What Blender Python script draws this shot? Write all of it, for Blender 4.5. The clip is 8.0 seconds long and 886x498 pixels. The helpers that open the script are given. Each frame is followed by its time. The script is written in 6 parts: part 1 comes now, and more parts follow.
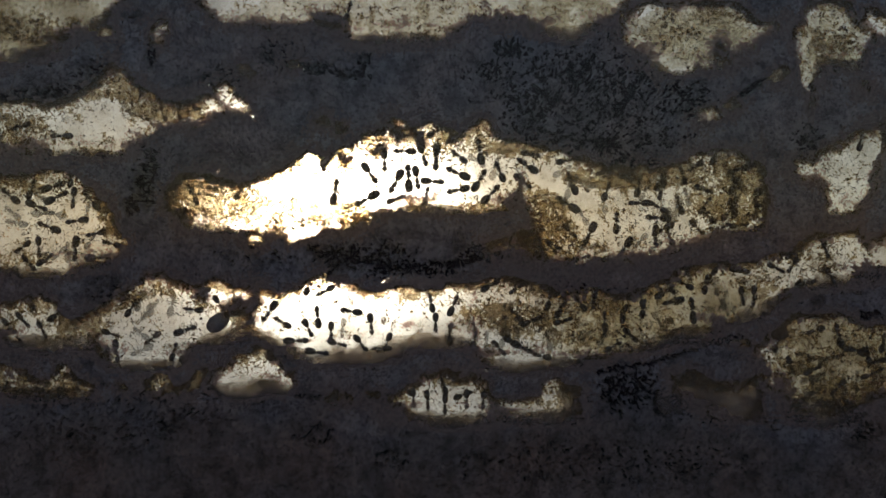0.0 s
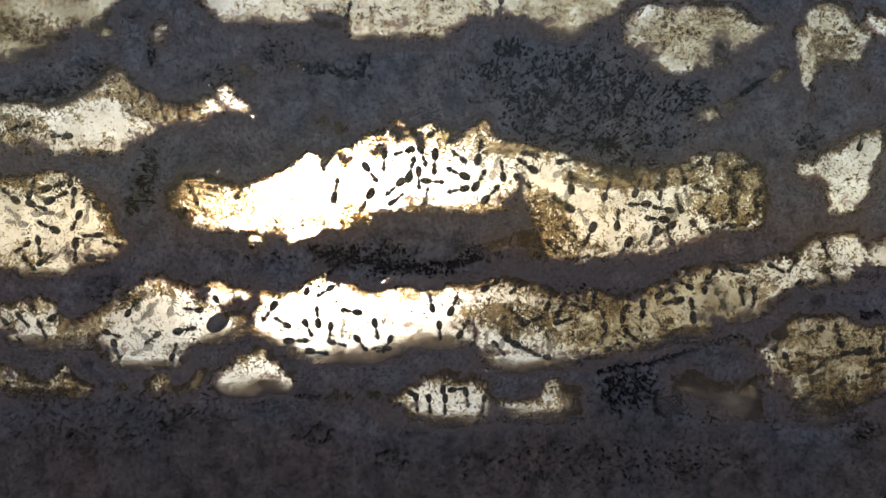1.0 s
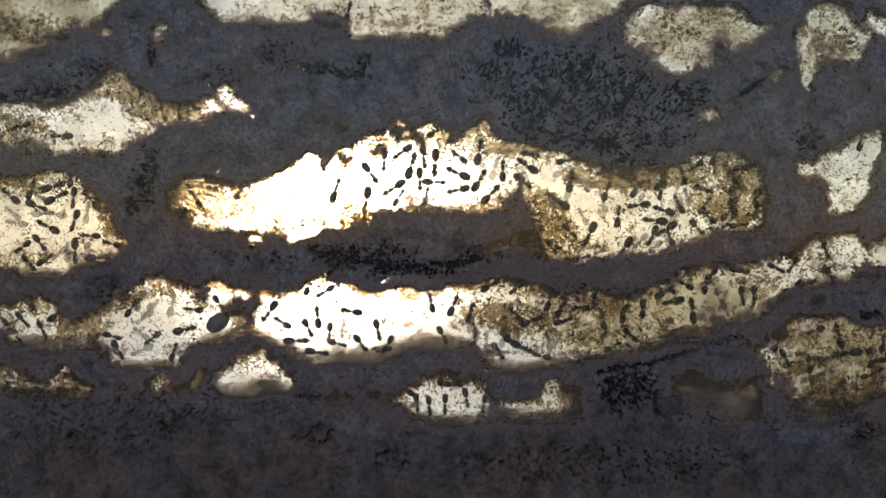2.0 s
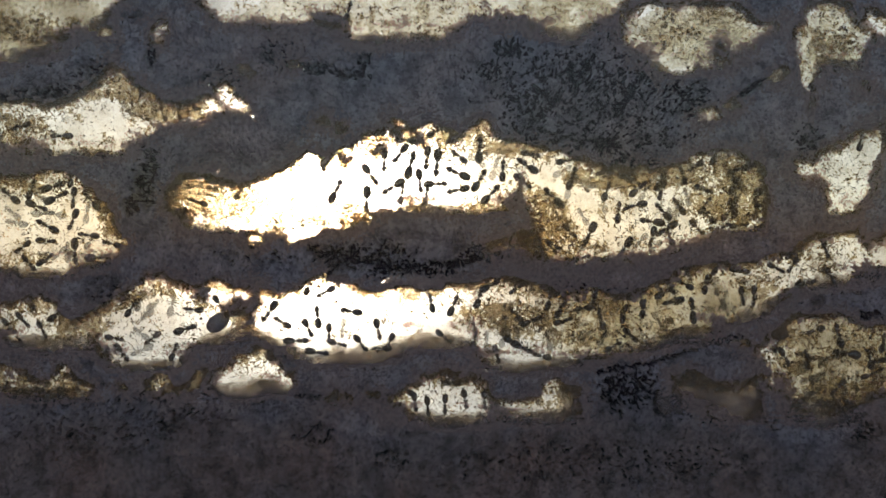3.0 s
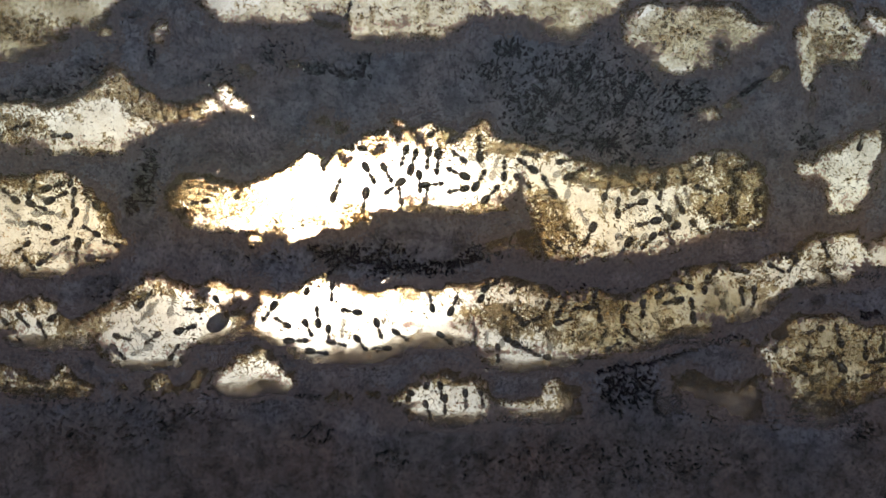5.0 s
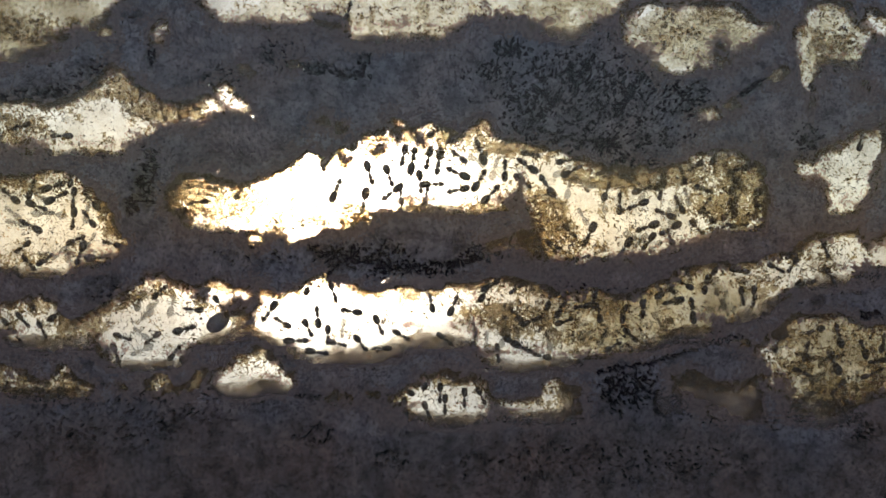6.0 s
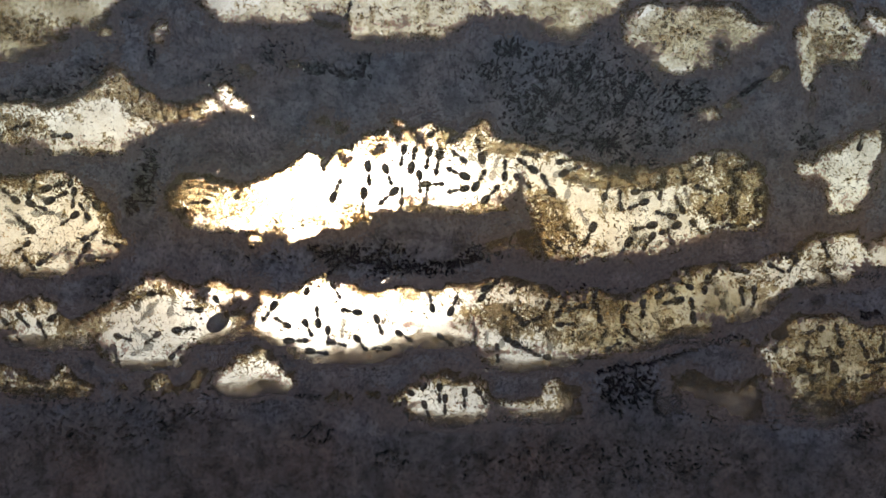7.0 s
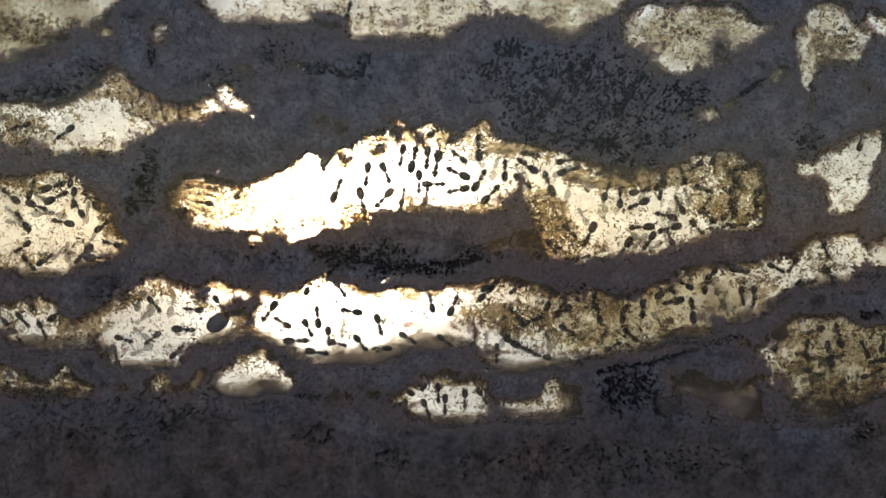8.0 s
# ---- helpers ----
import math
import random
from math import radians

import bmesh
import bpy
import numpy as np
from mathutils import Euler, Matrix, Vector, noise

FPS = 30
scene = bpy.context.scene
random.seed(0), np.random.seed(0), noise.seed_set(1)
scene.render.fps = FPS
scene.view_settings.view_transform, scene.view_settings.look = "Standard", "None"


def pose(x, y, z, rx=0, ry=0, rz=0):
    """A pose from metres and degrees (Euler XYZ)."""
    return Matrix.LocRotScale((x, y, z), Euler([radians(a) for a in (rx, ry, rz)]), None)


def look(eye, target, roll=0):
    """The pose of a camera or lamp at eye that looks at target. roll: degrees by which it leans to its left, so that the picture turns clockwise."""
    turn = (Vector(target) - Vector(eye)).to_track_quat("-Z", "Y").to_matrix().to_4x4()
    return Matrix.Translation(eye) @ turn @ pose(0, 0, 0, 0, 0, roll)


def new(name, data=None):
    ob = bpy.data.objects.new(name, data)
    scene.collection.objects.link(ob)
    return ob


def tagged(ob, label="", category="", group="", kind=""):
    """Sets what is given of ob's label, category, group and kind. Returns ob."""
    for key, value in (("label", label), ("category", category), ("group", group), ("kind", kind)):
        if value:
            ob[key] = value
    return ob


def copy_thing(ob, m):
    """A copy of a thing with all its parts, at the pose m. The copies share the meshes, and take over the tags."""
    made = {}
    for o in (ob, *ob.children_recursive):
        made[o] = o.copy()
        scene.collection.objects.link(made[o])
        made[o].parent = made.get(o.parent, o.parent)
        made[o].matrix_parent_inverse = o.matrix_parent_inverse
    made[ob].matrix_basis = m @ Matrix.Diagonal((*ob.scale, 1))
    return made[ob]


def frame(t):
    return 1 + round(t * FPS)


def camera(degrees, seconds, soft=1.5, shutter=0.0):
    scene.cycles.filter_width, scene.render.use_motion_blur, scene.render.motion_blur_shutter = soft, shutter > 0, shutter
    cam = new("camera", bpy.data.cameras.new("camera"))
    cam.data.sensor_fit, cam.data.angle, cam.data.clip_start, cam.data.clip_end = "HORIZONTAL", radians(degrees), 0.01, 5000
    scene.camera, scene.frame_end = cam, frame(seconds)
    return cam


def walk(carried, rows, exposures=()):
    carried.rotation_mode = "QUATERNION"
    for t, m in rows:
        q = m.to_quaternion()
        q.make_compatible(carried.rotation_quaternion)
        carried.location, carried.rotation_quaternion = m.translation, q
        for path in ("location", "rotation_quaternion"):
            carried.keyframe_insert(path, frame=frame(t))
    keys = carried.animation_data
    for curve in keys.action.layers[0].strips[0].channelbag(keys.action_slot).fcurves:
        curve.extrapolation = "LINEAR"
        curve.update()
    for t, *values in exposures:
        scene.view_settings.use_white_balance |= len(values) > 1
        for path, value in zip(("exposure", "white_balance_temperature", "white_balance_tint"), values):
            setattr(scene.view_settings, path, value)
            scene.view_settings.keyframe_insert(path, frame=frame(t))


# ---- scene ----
# An ant nest between two upright panes, filmed from close by against a low sun.
# Plan in millimetres: x to the right, z up from the middle of the nest, y away from the camera;
# the soil touches the near pane at y = 0 and fills the gap to the far pane.
MM = 0.001
HIGH = 0.075          # height of the nest's middle above the table
GAP = 5.0             # between the panes
WIDE, TALL = 91.0, 53.0   # half the soil's width and height

# ---- camera ----
cam = camera(40, 8.0, soft=1.45)
EYE = look((0, -0.23693, HIGH), (0, 0, HIGH))
walk(cam, [(0, EYE), (8, EYE)], exposures=[(0, 1.28, 7900, 26), (0.1, 1.72, 7900, 26), (0.2, 2.14, 7900, 26), (0.3, 2.34, 7900, 26), (8, 2.34, 7900, 26)])

# ---- world and sun ----
SUN_UP, SUN_SIDE = 1.6, -7.9     # degrees
world = bpy.data.worlds.new("world")
scene.world = world
scene.cycles.transparent_max_bounces = 24   # many thin films lie behind one another
world.use_nodes = True
wn = world.node_tree
sky = wn.nodes.new("ShaderNodeTexSky")
sky.sky_type = 'NISHITA'
sky.sun_disc = False
sky.sun_elevation = radians(SUN_UP)
sky.sun_rotation = radians(SUN_SIDE)
sky.dust_density = 0.3
sky.air_density = 0.65
sky.ozone_density = 1.7
wn.links.new(sky.outputs[0], wn.nodes["Background"].inputs[0])
wn.nodes["Background"].inputs[1].default_value = 0.15
sun = new("sun", bpy.data.lights.new("sun", 'SUN'))
sun.data.energy = 2.4
sun.data.angle = radians(10.0)
sun.data.color = (1.0, 0.96, 0.88)
toward = Vector((math.sin(radians(SUN_SIDE)) * math.cos(radians(SUN_UP)), math.cos(radians(SUN_SIDE)) * math.cos(radians(SUN_UP)), math.sin(radians(SUN_UP))))
sun.matrix_world = look(toward * 3, (0, 0, 0))


# ---- materials ----
def material(name):
    m = bpy.data.materials.new(name)
    m.use_nodes = True
    m.node_tree.nodes.clear()
    return m, m.node_tree.nodes, m.node_tree.links


def node(ns, kind, **values):
    n = ns.new(kind)
    for key, value in values.items():
        n.inputs[key.replace("_", " ")].default_value = value
    return n


def ramp(ns, stops):
    r = ns.new("ShaderNodeValToRGB")
    e = r.color_ramp.elements
    while len(e) < len(stops):
        e.new(0.5)
    for el, (p, c) in zip(e, stops):
        el.position, el.color = p, (*c, 1)
    return r


def soil_material(name, greys, browns):
    m, ns, ln = material(name)
    geo = ns.new("ShaderNodeNewGeometry")
    big = node(ns, "ShaderNodeTexNoise", Scale=45.0, Detail=4.0, Roughness=0.6)
    mid = node(ns, "ShaderNodeTexNoise", Scale=1300.0, Detail=5.0, Roughness=0.75)
    fine = node(ns, "ShaderNodeTexNoise", Scale=2600.0, Detail=3.0, Roughness=0.7)
    for n in (big, mid, fine):
        ln.new(geo.outputs["Position"], n.inputs["Vector"])
    grey = ramp(ns, list(zip((0.36, 0.5, 0.64), greys)))
    brown = ramp(ns, list(zip((0.36, 0.5, 0.64), browns)))
    ln.new(mid.outputs["Fac"], grey.inputs["Fac"])
    ln.new(mid.outputs["Fac"], brown.inputs["Fac"])
    # a browner layer of earth lies at the foot of the nest, its border wavy
    sep = ns.new("ShaderNodeSeparateXYZ")
    ln.new(geo.outputs["Position"], sep.inputs[0])
    lift = ns.new("ShaderNodeMath")
    lift.operation = 'MULTIPLY_ADD'
    ln.new(big.outputs["Fac"], lift.inputs[0])
    lift.inputs[1].default_value = 0.07
    ln.new(sep.outputs["Z"], lift.inputs[2])
    layer = ns.new("ShaderNodeMapRange")
    layer.inputs["From Min"].default_value = HIGH + 0.008
    layer.inputs["From Max"].default_value = HIGH - 0.003
    ln.new(lift.outputs[0], layer.inputs["Value"])
    mix = ns.new("ShaderNodeMix")
    mix.data_type = 'RGBA'
    ln.new(layer.outputs[0], mix.inputs["Factor"])
    ln.new(grey.outputs[0], mix.inputs[6])
    ln.new(brown.outputs[0], mix.inputs[7])
    cloud = node(ns, "ShaderNodeTexNoise", Scale=210.0, Detail=5.0, Roughness=0.62)
    ln.new(geo.outputs["Position"], cloud.inputs["Vector"])
    tone = ramp(ns, [(0.36, (0.46, 0.44, 0.45)), (0.5, (0.97, 0.97, 0.98)), (0.64, (1.30, 1.27, 1.25))])
    ln.new(cloud.outputs["Fac"], tone.inputs["Fac"])
    blend = ns.new("ShaderNodeMix")
    blend.data_type, blend.blend_type = 'RGBA', 'MULTIPLY'
    blend.inputs["Factor"].default_value = 1.0
    ln.new(mix.outputs[2], blend.inputs[6])
    ln.new(tone.outputs[0], blend.inputs[7])
    # bluish clay and reddish loam alternate over centimetres
    belt = node(ns, "ShaderNodeTexNoise", Scale=38.0, Detail=3.0, Roughness=0.55)
    ln.new(geo.outputs["Position"], belt.inputs["Vector"])
    hue = ramp(ns, [(0.36, (0.90, 1.01, 1.10)), (0.5, (1.0, 1.0, 1.0)), (0.64, (1.12, 0.98, 0.92))])
    ln.new(belt.outputs["Fac"], hue.inputs["Fac"])
    tinted = ns.new("ShaderNodeMix")
    tinted.data_type, tinted.blend_type = 'RGBA', 'MULTIPLY'
    tinted.inputs["Factor"].default_value = 1.0
    ln.new(blend.outputs[2], tinted.inputs[6])
    ln.new(hue.outputs[0], tinted.inputs[7])
    # fine dark specks
    dot = node(ns, "ShaderNodeTexNoise", Scale=2100.0, Detail=2.0, Roughness=0.6)
    ln.new(geo.outputs["Position"], dot.inputs["Vector"])
    dots = ramp(ns, [(0.35, (0.45, 0.44, 0.46)), (0.46, (1.0, 1.0, 1.0)), (1.0, (1.06, 1.06, 1.06))])
    ln.new(dot.outputs["Fac"], dots.inputs["Fac"])
    speckled = ns.new("ShaderNodeMix")
    speckled.data_type, speckled.blend_type = 'RGBA', 'MULTIPLY'
    speckled.inputs["Factor"].default_value = 1.0
    ln.new(tinted.outputs[2], speckled.inputs[6])
    ln.new(dots.outputs[0], speckled.inputs[7])
    add = ns.new("ShaderNodeMath")
    add.operation = 'MULTIPLY_ADD'
    ln.new(fine.outputs["Fac"], add.inputs[0])
    add.inputs[1].default_value = 0.6
    ln.new(mid.outputs["Fac"], add.inputs[2])
    bump = node(ns, "ShaderNodeBump", Strength=0.6, Distance=0.0004)
    ln.new(add.outputs[0], bump.inputs["Height"])
    p = node(ns, "ShaderNodeBsdfPrincipled", Roughness=0.9)
    p.inputs["Specular IOR Level"].default_value = 0.2
    ln.new(speckled.outputs[2], p.inputs["Base Color"])
    ln.new(bump.outputs[0], p.inputs["Normal"])
    out = ns.new("ShaderNodeOutputMaterial")
    ln.new(p.outputs[0], out.inputs[0])
    return m


def clear_glass():
    m, ns, ln = material("clear glass")
    fr = node(ns, "ShaderNodeFresnel", IOR=1.22)
    tr = node(ns, "ShaderNodeBsdfTransparent", Color=(0.98, 0.985, 0.98, 1))
    gl = node(ns, "ShaderNodeBsdfGlossy", Roughness=0.08)
    mix = ns.new("ShaderNodeMixShader")
    ln.new(fr.outputs[0], mix.inputs[0])
    ln.new(tr.outputs[0], mix.inputs[1])
    ln.new(gl.outputs[0], mix.inputs[2])
    out = ns.new("ShaderNodeOutputMaterial")
    ln.new(mix.outputs[0], out.inputs[0])
    return m


def dusty_glass():
    """The face of the near pane towards the camera, filmed over with fine dust that catches the backlight."""
    m, ns, ln = material("dusty glass face")
    geo = ns.new("ShaderNodeNewGeometry")
    nz = node(ns, "ShaderNodeTexNoise", Scale=60.0, Detail=6.0, Roughness=0.6)
    ln.new(geo.outputs["Position"], nz.inputs["Vector"])
    rng = ns.new("ShaderNodeMapRange")
    rng.inputs["From Min"].default_value, rng.inputs["From Max"].default_value = 0.3, 0.7
    rng.inputs["To Min"].default_value, rng.inputs["To Max"].default_value = 0.05, 0.085
    ln.new(nz.outputs["Fac"], rng.inputs["Value"])
    fr = node(ns, "ShaderNodeFresnel", IOR=1.22)
    tr = node(ns, "ShaderNodeBsdfTransparent", Color=(0.985, 0.985, 0.98, 1))
    gl = node(ns, "ShaderNodeBsdfGlossy", Roughness=0.08)
    du = node(ns, "ShaderNodeBsdfTranslucent", Color=(0.76, 0.75, 0.81, 1))
    mix = ns.new("ShaderNodeMixShader")
    ln.new(rng.outputs[0], mix.inputs[0])
    ln.new(tr.outputs[0], mix.inputs[1])
    ln.new(du.outputs[0], mix.inputs[2])
    mix2 = ns.new("ShaderNodeMixShader")
    ln.new(fr.outputs[0], mix2.inputs[0])
    ln.new(mix.outputs[0], mix2.inputs[1])
    ln.new(gl.outputs[0], mix2.inputs[2])
    out = ns.new("ShaderNodeOutputMaterial")
    ln.new(mix2.outputs[0], out.inputs[0])
    return m


def frosted_glass():
    """The ground outer face of the far pane: it spreads the sun's light and glows where one looks towards the sun."""
    m, ns, ln = material("frosted glass face")
    geo = ns.new("ShaderNodeNewGeometry")
    nz = node(ns, "ShaderNodeTexNoise", Scale=90.0, Detail=10.0, Roughness=0.72)
    ln.new(geo.outputs["Position"], nz.inputs["Vector"])
    col = ramp(ns, [(0.36, (0.20, 0.222, 0.205)), (0.50, (0.325, 0.385, 0.385)), (0.6, (0.37, 0.445, 0.448))])
    ln.new(nz.outputs["Fac"], col.inputs["Fac"])
    tl = ns.new("ShaderNodeBsdfTranslucent")
    dim = ns.new("ShaderNodeMix")
    dim.data_type, dim.blend_type = 'RGBA', 'MULTIPLY'
    dim.inputs["Factor"].default_value = 1.0
    dim.inputs[7].default_value = (0.74, 0.75, 0.77, 1)
    ln.new(col.outputs[0], dim.inputs[6])
    ln.new(dim.outputs[2], tl.inputs[0])
    rf = node(ns, "ShaderNodeBsdfRefraction", Roughness=0.42, IOR=1.45)
    mix = ns.new("ShaderNodeMixShader")
    mix.inputs[0].default_value = 0.42
    ln.new(col.outputs[0], rf.inputs["Color"])
    ln.new(tl.outputs[0], mix.inputs[1])
    ln.new(rf.outputs[0], mix.inputs[2])
    out = ns.new("ShaderNodeOutputMaterial")
    ln.new(mix.outputs[0], out.inputs[0])
    return m


def grain_material(name, stops, clear, tint):
    """Grains of mixed tint; clear: how much light goes straight through each of their faces, coloured by tint."""
    m, ns, ln = material(name)
    geo = ns.new("ShaderNodeNewGeometry")
    col = ramp(ns, stops)
    ln.new(geo.outputs["Random Per Island"], col.inputs["Fac"])
    p = node(ns, "ShaderNodeBsdfPrincipled", Roughness=0.55)
    ln.new(col.outputs[0], p.inputs["Base Color"])
    tl = ns.new("ShaderNodeBsdfTranslucent")
    ln.new(col.outputs[0], tl.inputs[0])
    solid = ns.new("ShaderNodeMixShader")
    solid.inputs[0].default_value = 0.5
    ln.new(p.outputs[0], solid.inputs[1])
    ln.new(tl.outputs[0], solid.inputs[2])
    tr = node(ns, "ShaderNodeBsdfTransparent", Color=(*tint, 1))
    share = ns.new("ShaderNodeMapRange")
    share.inputs["To Min"].default_value, share.inputs["To Max"].default_value = clear
    ln.new(geo.outputs["Random Per Island"], share.inputs["Value"])
    mix = ns.new("ShaderNodeMixShader")
    ln.new(share.outputs[0], mix.inputs[0])
    ln.new(solid.outputs[0], mix.inputs[1])
    ln.new(tr.outputs[0], mix.inputs[2])
    out = ns.new("ShaderNodeOutputMaterial")
    ln.new(mix.outputs[0], out.inputs[0])
    return m


def silt_material(name, stops, solid, cover):
    m, ns, ln = material(name)
    geo = ns.new("ShaderNodeNewGeometry")
    nz = node(ns, "ShaderNodeTexNoise", Scale=1400.0, Detail=4.0, Roughness=0.7)
    wide = node(ns, "ShaderNodeTexNoise", Scale=160.0, Detail=2.0)
    for n in (nz, wide):
        ln.new(geo.outputs["Position"], n.inputs["Vector"])
    add = ns.new("ShaderNodeMath")
    add.operation = 'MULTIPLY_ADD'
    ln.new(wide.outputs["Fac"], add.inputs[0])
    add.inputs[1].default_value = 0.7
    ln.new(nz.outputs["Fac"], add.inputs[2])
    col = ramp(ns, stops)
    half = ns.new("ShaderNodeMath")
    half.operation = 'MULTIPLY'
    half.inputs[1].default_value = 0.95
    ln.new(add.outputs[0], half.inputs[0])
    ln.new(half.outputs[0], col.inputs["Fac"])
    tr = ns.new("ShaderNodeBsdfTransparent")
    ln.new(col.outputs[0], tr.inputs[0])
    face = ramp(ns, [(0.34, tuple(0.5 * c for c in solid)), (0.5, solid), (0.66, tuple(1.4 * c for c in solid))])
    ln.new(nz.outputs["Fac"], face.inputs["Fac"])
    bump = node(ns, "ShaderNodeBump", Strength=0.8, Distance=0.0003)
    ln.new(nz.outputs["Fac"], bump.inputs["Height"])
    df = ns.new("ShaderNodeBsdfDiffuse")
    ln.new(face.outputs[0], df.inputs["Color"])
    ln.new(bump.outputs[0], df.inputs["Normal"])
    mix = ns.new("ShaderNodeMixShader")
    mix.inputs[0].default_value = cover
    ln.new(tr.outputs[0], mix.inputs[1])
    ln.new(df.outputs[0], mix.inputs[2])
    out = ns.new("ShaderNodeOutputMaterial")
    ln.new(mix.outputs[0], out.inputs[0])
    return m


def chitin(name, dark, light, share=0.0, through_colour=(0.5, 0.42, 0.3)):
    m, ns, ln = material(name)
    info = ns.new("ShaderNodeObjectInfo")
    tc = ns.new("ShaderNodeTexCoord")
    nz = node(ns, "ShaderNodeTexNoise", Scale=1500.0, Detail=3.0)
    ln.new(tc.outputs["Object"], nz.inputs["Vector"])
    mx = ns.new("ShaderNodeMath")
    mx.operation = 'MULTIPLY_ADD'
    ln.new(nz.outputs["Fac"], mx.inputs[0])
    mx.inputs[1].default_value = 0.5
    half = ns.new("ShaderNodeMath")
    half.operation = 'MULTIPLY'
    half.inputs[1].default_value = 0.5
    ln.new(info.outputs["Random"], half.inputs[0])
    ln.new(half.outputs[0], mx.inputs[2])
    col = ramp(ns, [(0.2, dark), (0.85, light)])
    ln.new(mx.outputs[0], col.inputs["Fac"])
    bump = node(ns, "ShaderNodeBump", Strength=0.2, Distance=0.00005)
    ln.new(nz.outputs["Fac"], bump.inputs["Height"])
    p = node(ns, "ShaderNodeBsdfPrincipled", Roughness=0.38)
    ln.new(col.outputs[0], p.inputs["Base Color"])
    ln.new(bump.outputs[0], p.inputs["Normal"])
    tl = node(ns, "ShaderNodeBsdfTransparent", Color=(*through_colour, 1))
    mix = ns.new("ShaderNodeMixShader")
    mix.inputs[0].default_value = share
    ln.new(p.outputs[0], mix.inputs[1])
    ln.new(tl.outputs[0], mix.inputs[2])
    out = ns.new("ShaderNodeOutputMaterial")
    ln.new(mix.outputs[0], out.inputs[0])
    return m


def banded_chitin():
    """The gaster's plates with paler skin between them."""
    m, ns, ln = material("banded chitin")
    tc = ns.new("ShaderNodeTexCoord")
    sep = ns.new("ShaderNodeSeparateXYZ")
    ln.new(tc.outputs["Object"], sep.inputs[0])
    scale = ns.new("ShaderNodeMath")
    scale.operation = 'MULTIPLY_ADD'
    scale.inputs[1].default_value, scale.inputs[2].default_value = 1750.0, 20.0
    ln.new(sep.outputs["X"], scale.inputs[0])
    part_of = ns.new("ShaderNodeMath")
    part_of.operation = 'FRACT'
    ln.new(scale.outputs[0], part_of.inputs[0])
    info = ns.new("ShaderNodeObjectInfo")
    tone = ramp(ns, [(0.0, (0.016, 0.010, 0.007)), (1.0, (0.055, 0.034, 0.022))])
    ln.new(info.outputs["Random"], tone.inputs["Fac"])
    band = ramp(ns, [(0.0, (1, 1, 1)), (0.16, (0, 0, 0)), (0.9, (0, 0, 0)), (1.0, (1, 1, 1))])
    ln.new(part_of.outputs[0], band.inputs["Fac"])
    mix = ns.new("ShaderNodeMix")
    mix.data_type = 'RGBA'
    ln.new(band.outputs[0], mix.inputs["Factor"])
    ln.new(tone.outputs[0], mix.inputs[6])
    mix.inputs[7].default_value = (0.17, 0.12, 0.075, 1)
    p = node(ns, "ShaderNodeBsdfPrincipled", Roughness=0.35)
    ln.new(mix.outputs[2], p.inputs["Base Color"])
    tl = node(ns, "ShaderNodeBsdfTransparent", Color=(0.8, 0.62, 0.4, 1))
    share = ns.new("ShaderNodeMath")
    share.operation = 'MULTIPLY'
    share.inputs[1].default_value = 0.18
    ln.new(band.outputs[0], share.inputs[0])
    both = ns.new("ShaderNodeMixShader")
    ln.new(share.outputs[0], both.inputs[0])
    ln.new(p.outputs[0], both.inputs[1])
    ln.new(tl.outputs[0], both.inputs[2])
    out = ns.new("ShaderNodeOutputMaterial")
    ln.new(both.outputs[0], out.inputs[0])
    return m


def wood_material(name, dark, light):
    m, ns, ln = material(name)
    tc = ns.new("ShaderNodeNewGeometry")
    st = ns.new("ShaderNodeMapping")
    st.inputs["Scale"].default_value = (6, 90, 90)
    ln.new(tc.outputs["Position"], st.inputs["Vector"])
    nz = node(ns, "ShaderNodeTexNoise", Scale=3.0, Detail=6.0, Roughness=0.6, Distortion=0.4)
    ln.new(st.outputs[0], nz.inputs["Vector"])
    col = ramp(ns, [(0.3, dark), (0.7, light)])
    ln.new(nz.outputs["Fac"], col.inputs["Fac"])
    bump = node(ns, "ShaderNodeBump", Strength=0.2, Distance=0.0005)
    ln.new(nz.outputs["Fac"], bump.inputs["Height"])
    p = node(ns, "ShaderNodeBsdfPrincipled", Roughness=0.6)
    ln.new(col.outputs[0], p.inputs["Base Color"])
    ln.new(bump.outputs[0], p.inputs["Normal"])
    out = ns.new("ShaderNodeOutputMaterial")
    ln.new(p.outputs[0], out.inputs[0])
    return m


SOIL = soil_material("packed grey soil", ((0.110, 0.087, 0.099), (0.196, 0.156, 0.178), (0.268, 0.216, 0.242)), ((0.088, 0.059, 0.058), (0.156, 0.106, 0.104), (0.218, 0.152, 0.148)))
# crumbs in pits and seams: the recesses' shade is part of this near-black
SHADED_CRUMBS = soil_material("shaded dark crumbs", ((0.008, 0.003, 0.006), (0.020, 0.008, 0.015), (0.055, 0.027, 0.043)), ((0.008, 0.005, 0.004), (0.018, 0.012, 0.010), (0.045, 0.032, 0.028)))
GLASS, DUSTY, FROSTED = clear_glass(), dusty_glass(), frosted_glass()
AMBER = grain_material("amber sand", [(0.0, (0.16, 0.09, 0.035)), (0.5, (0.38, 0.25, 0.11)), (1.0, (0.80, 0.66, 0.40))], (0.28, 0.85), (0.89, 0.79, 0.61))
CRUMB = grain_material("dark soil crumbs", [(0.0, (0.02, 0.017, 0.015)), (1.0, (0.12, 0.08, 0.05))], (0.0, 0.35), (0.8, 0.6, 0.4))
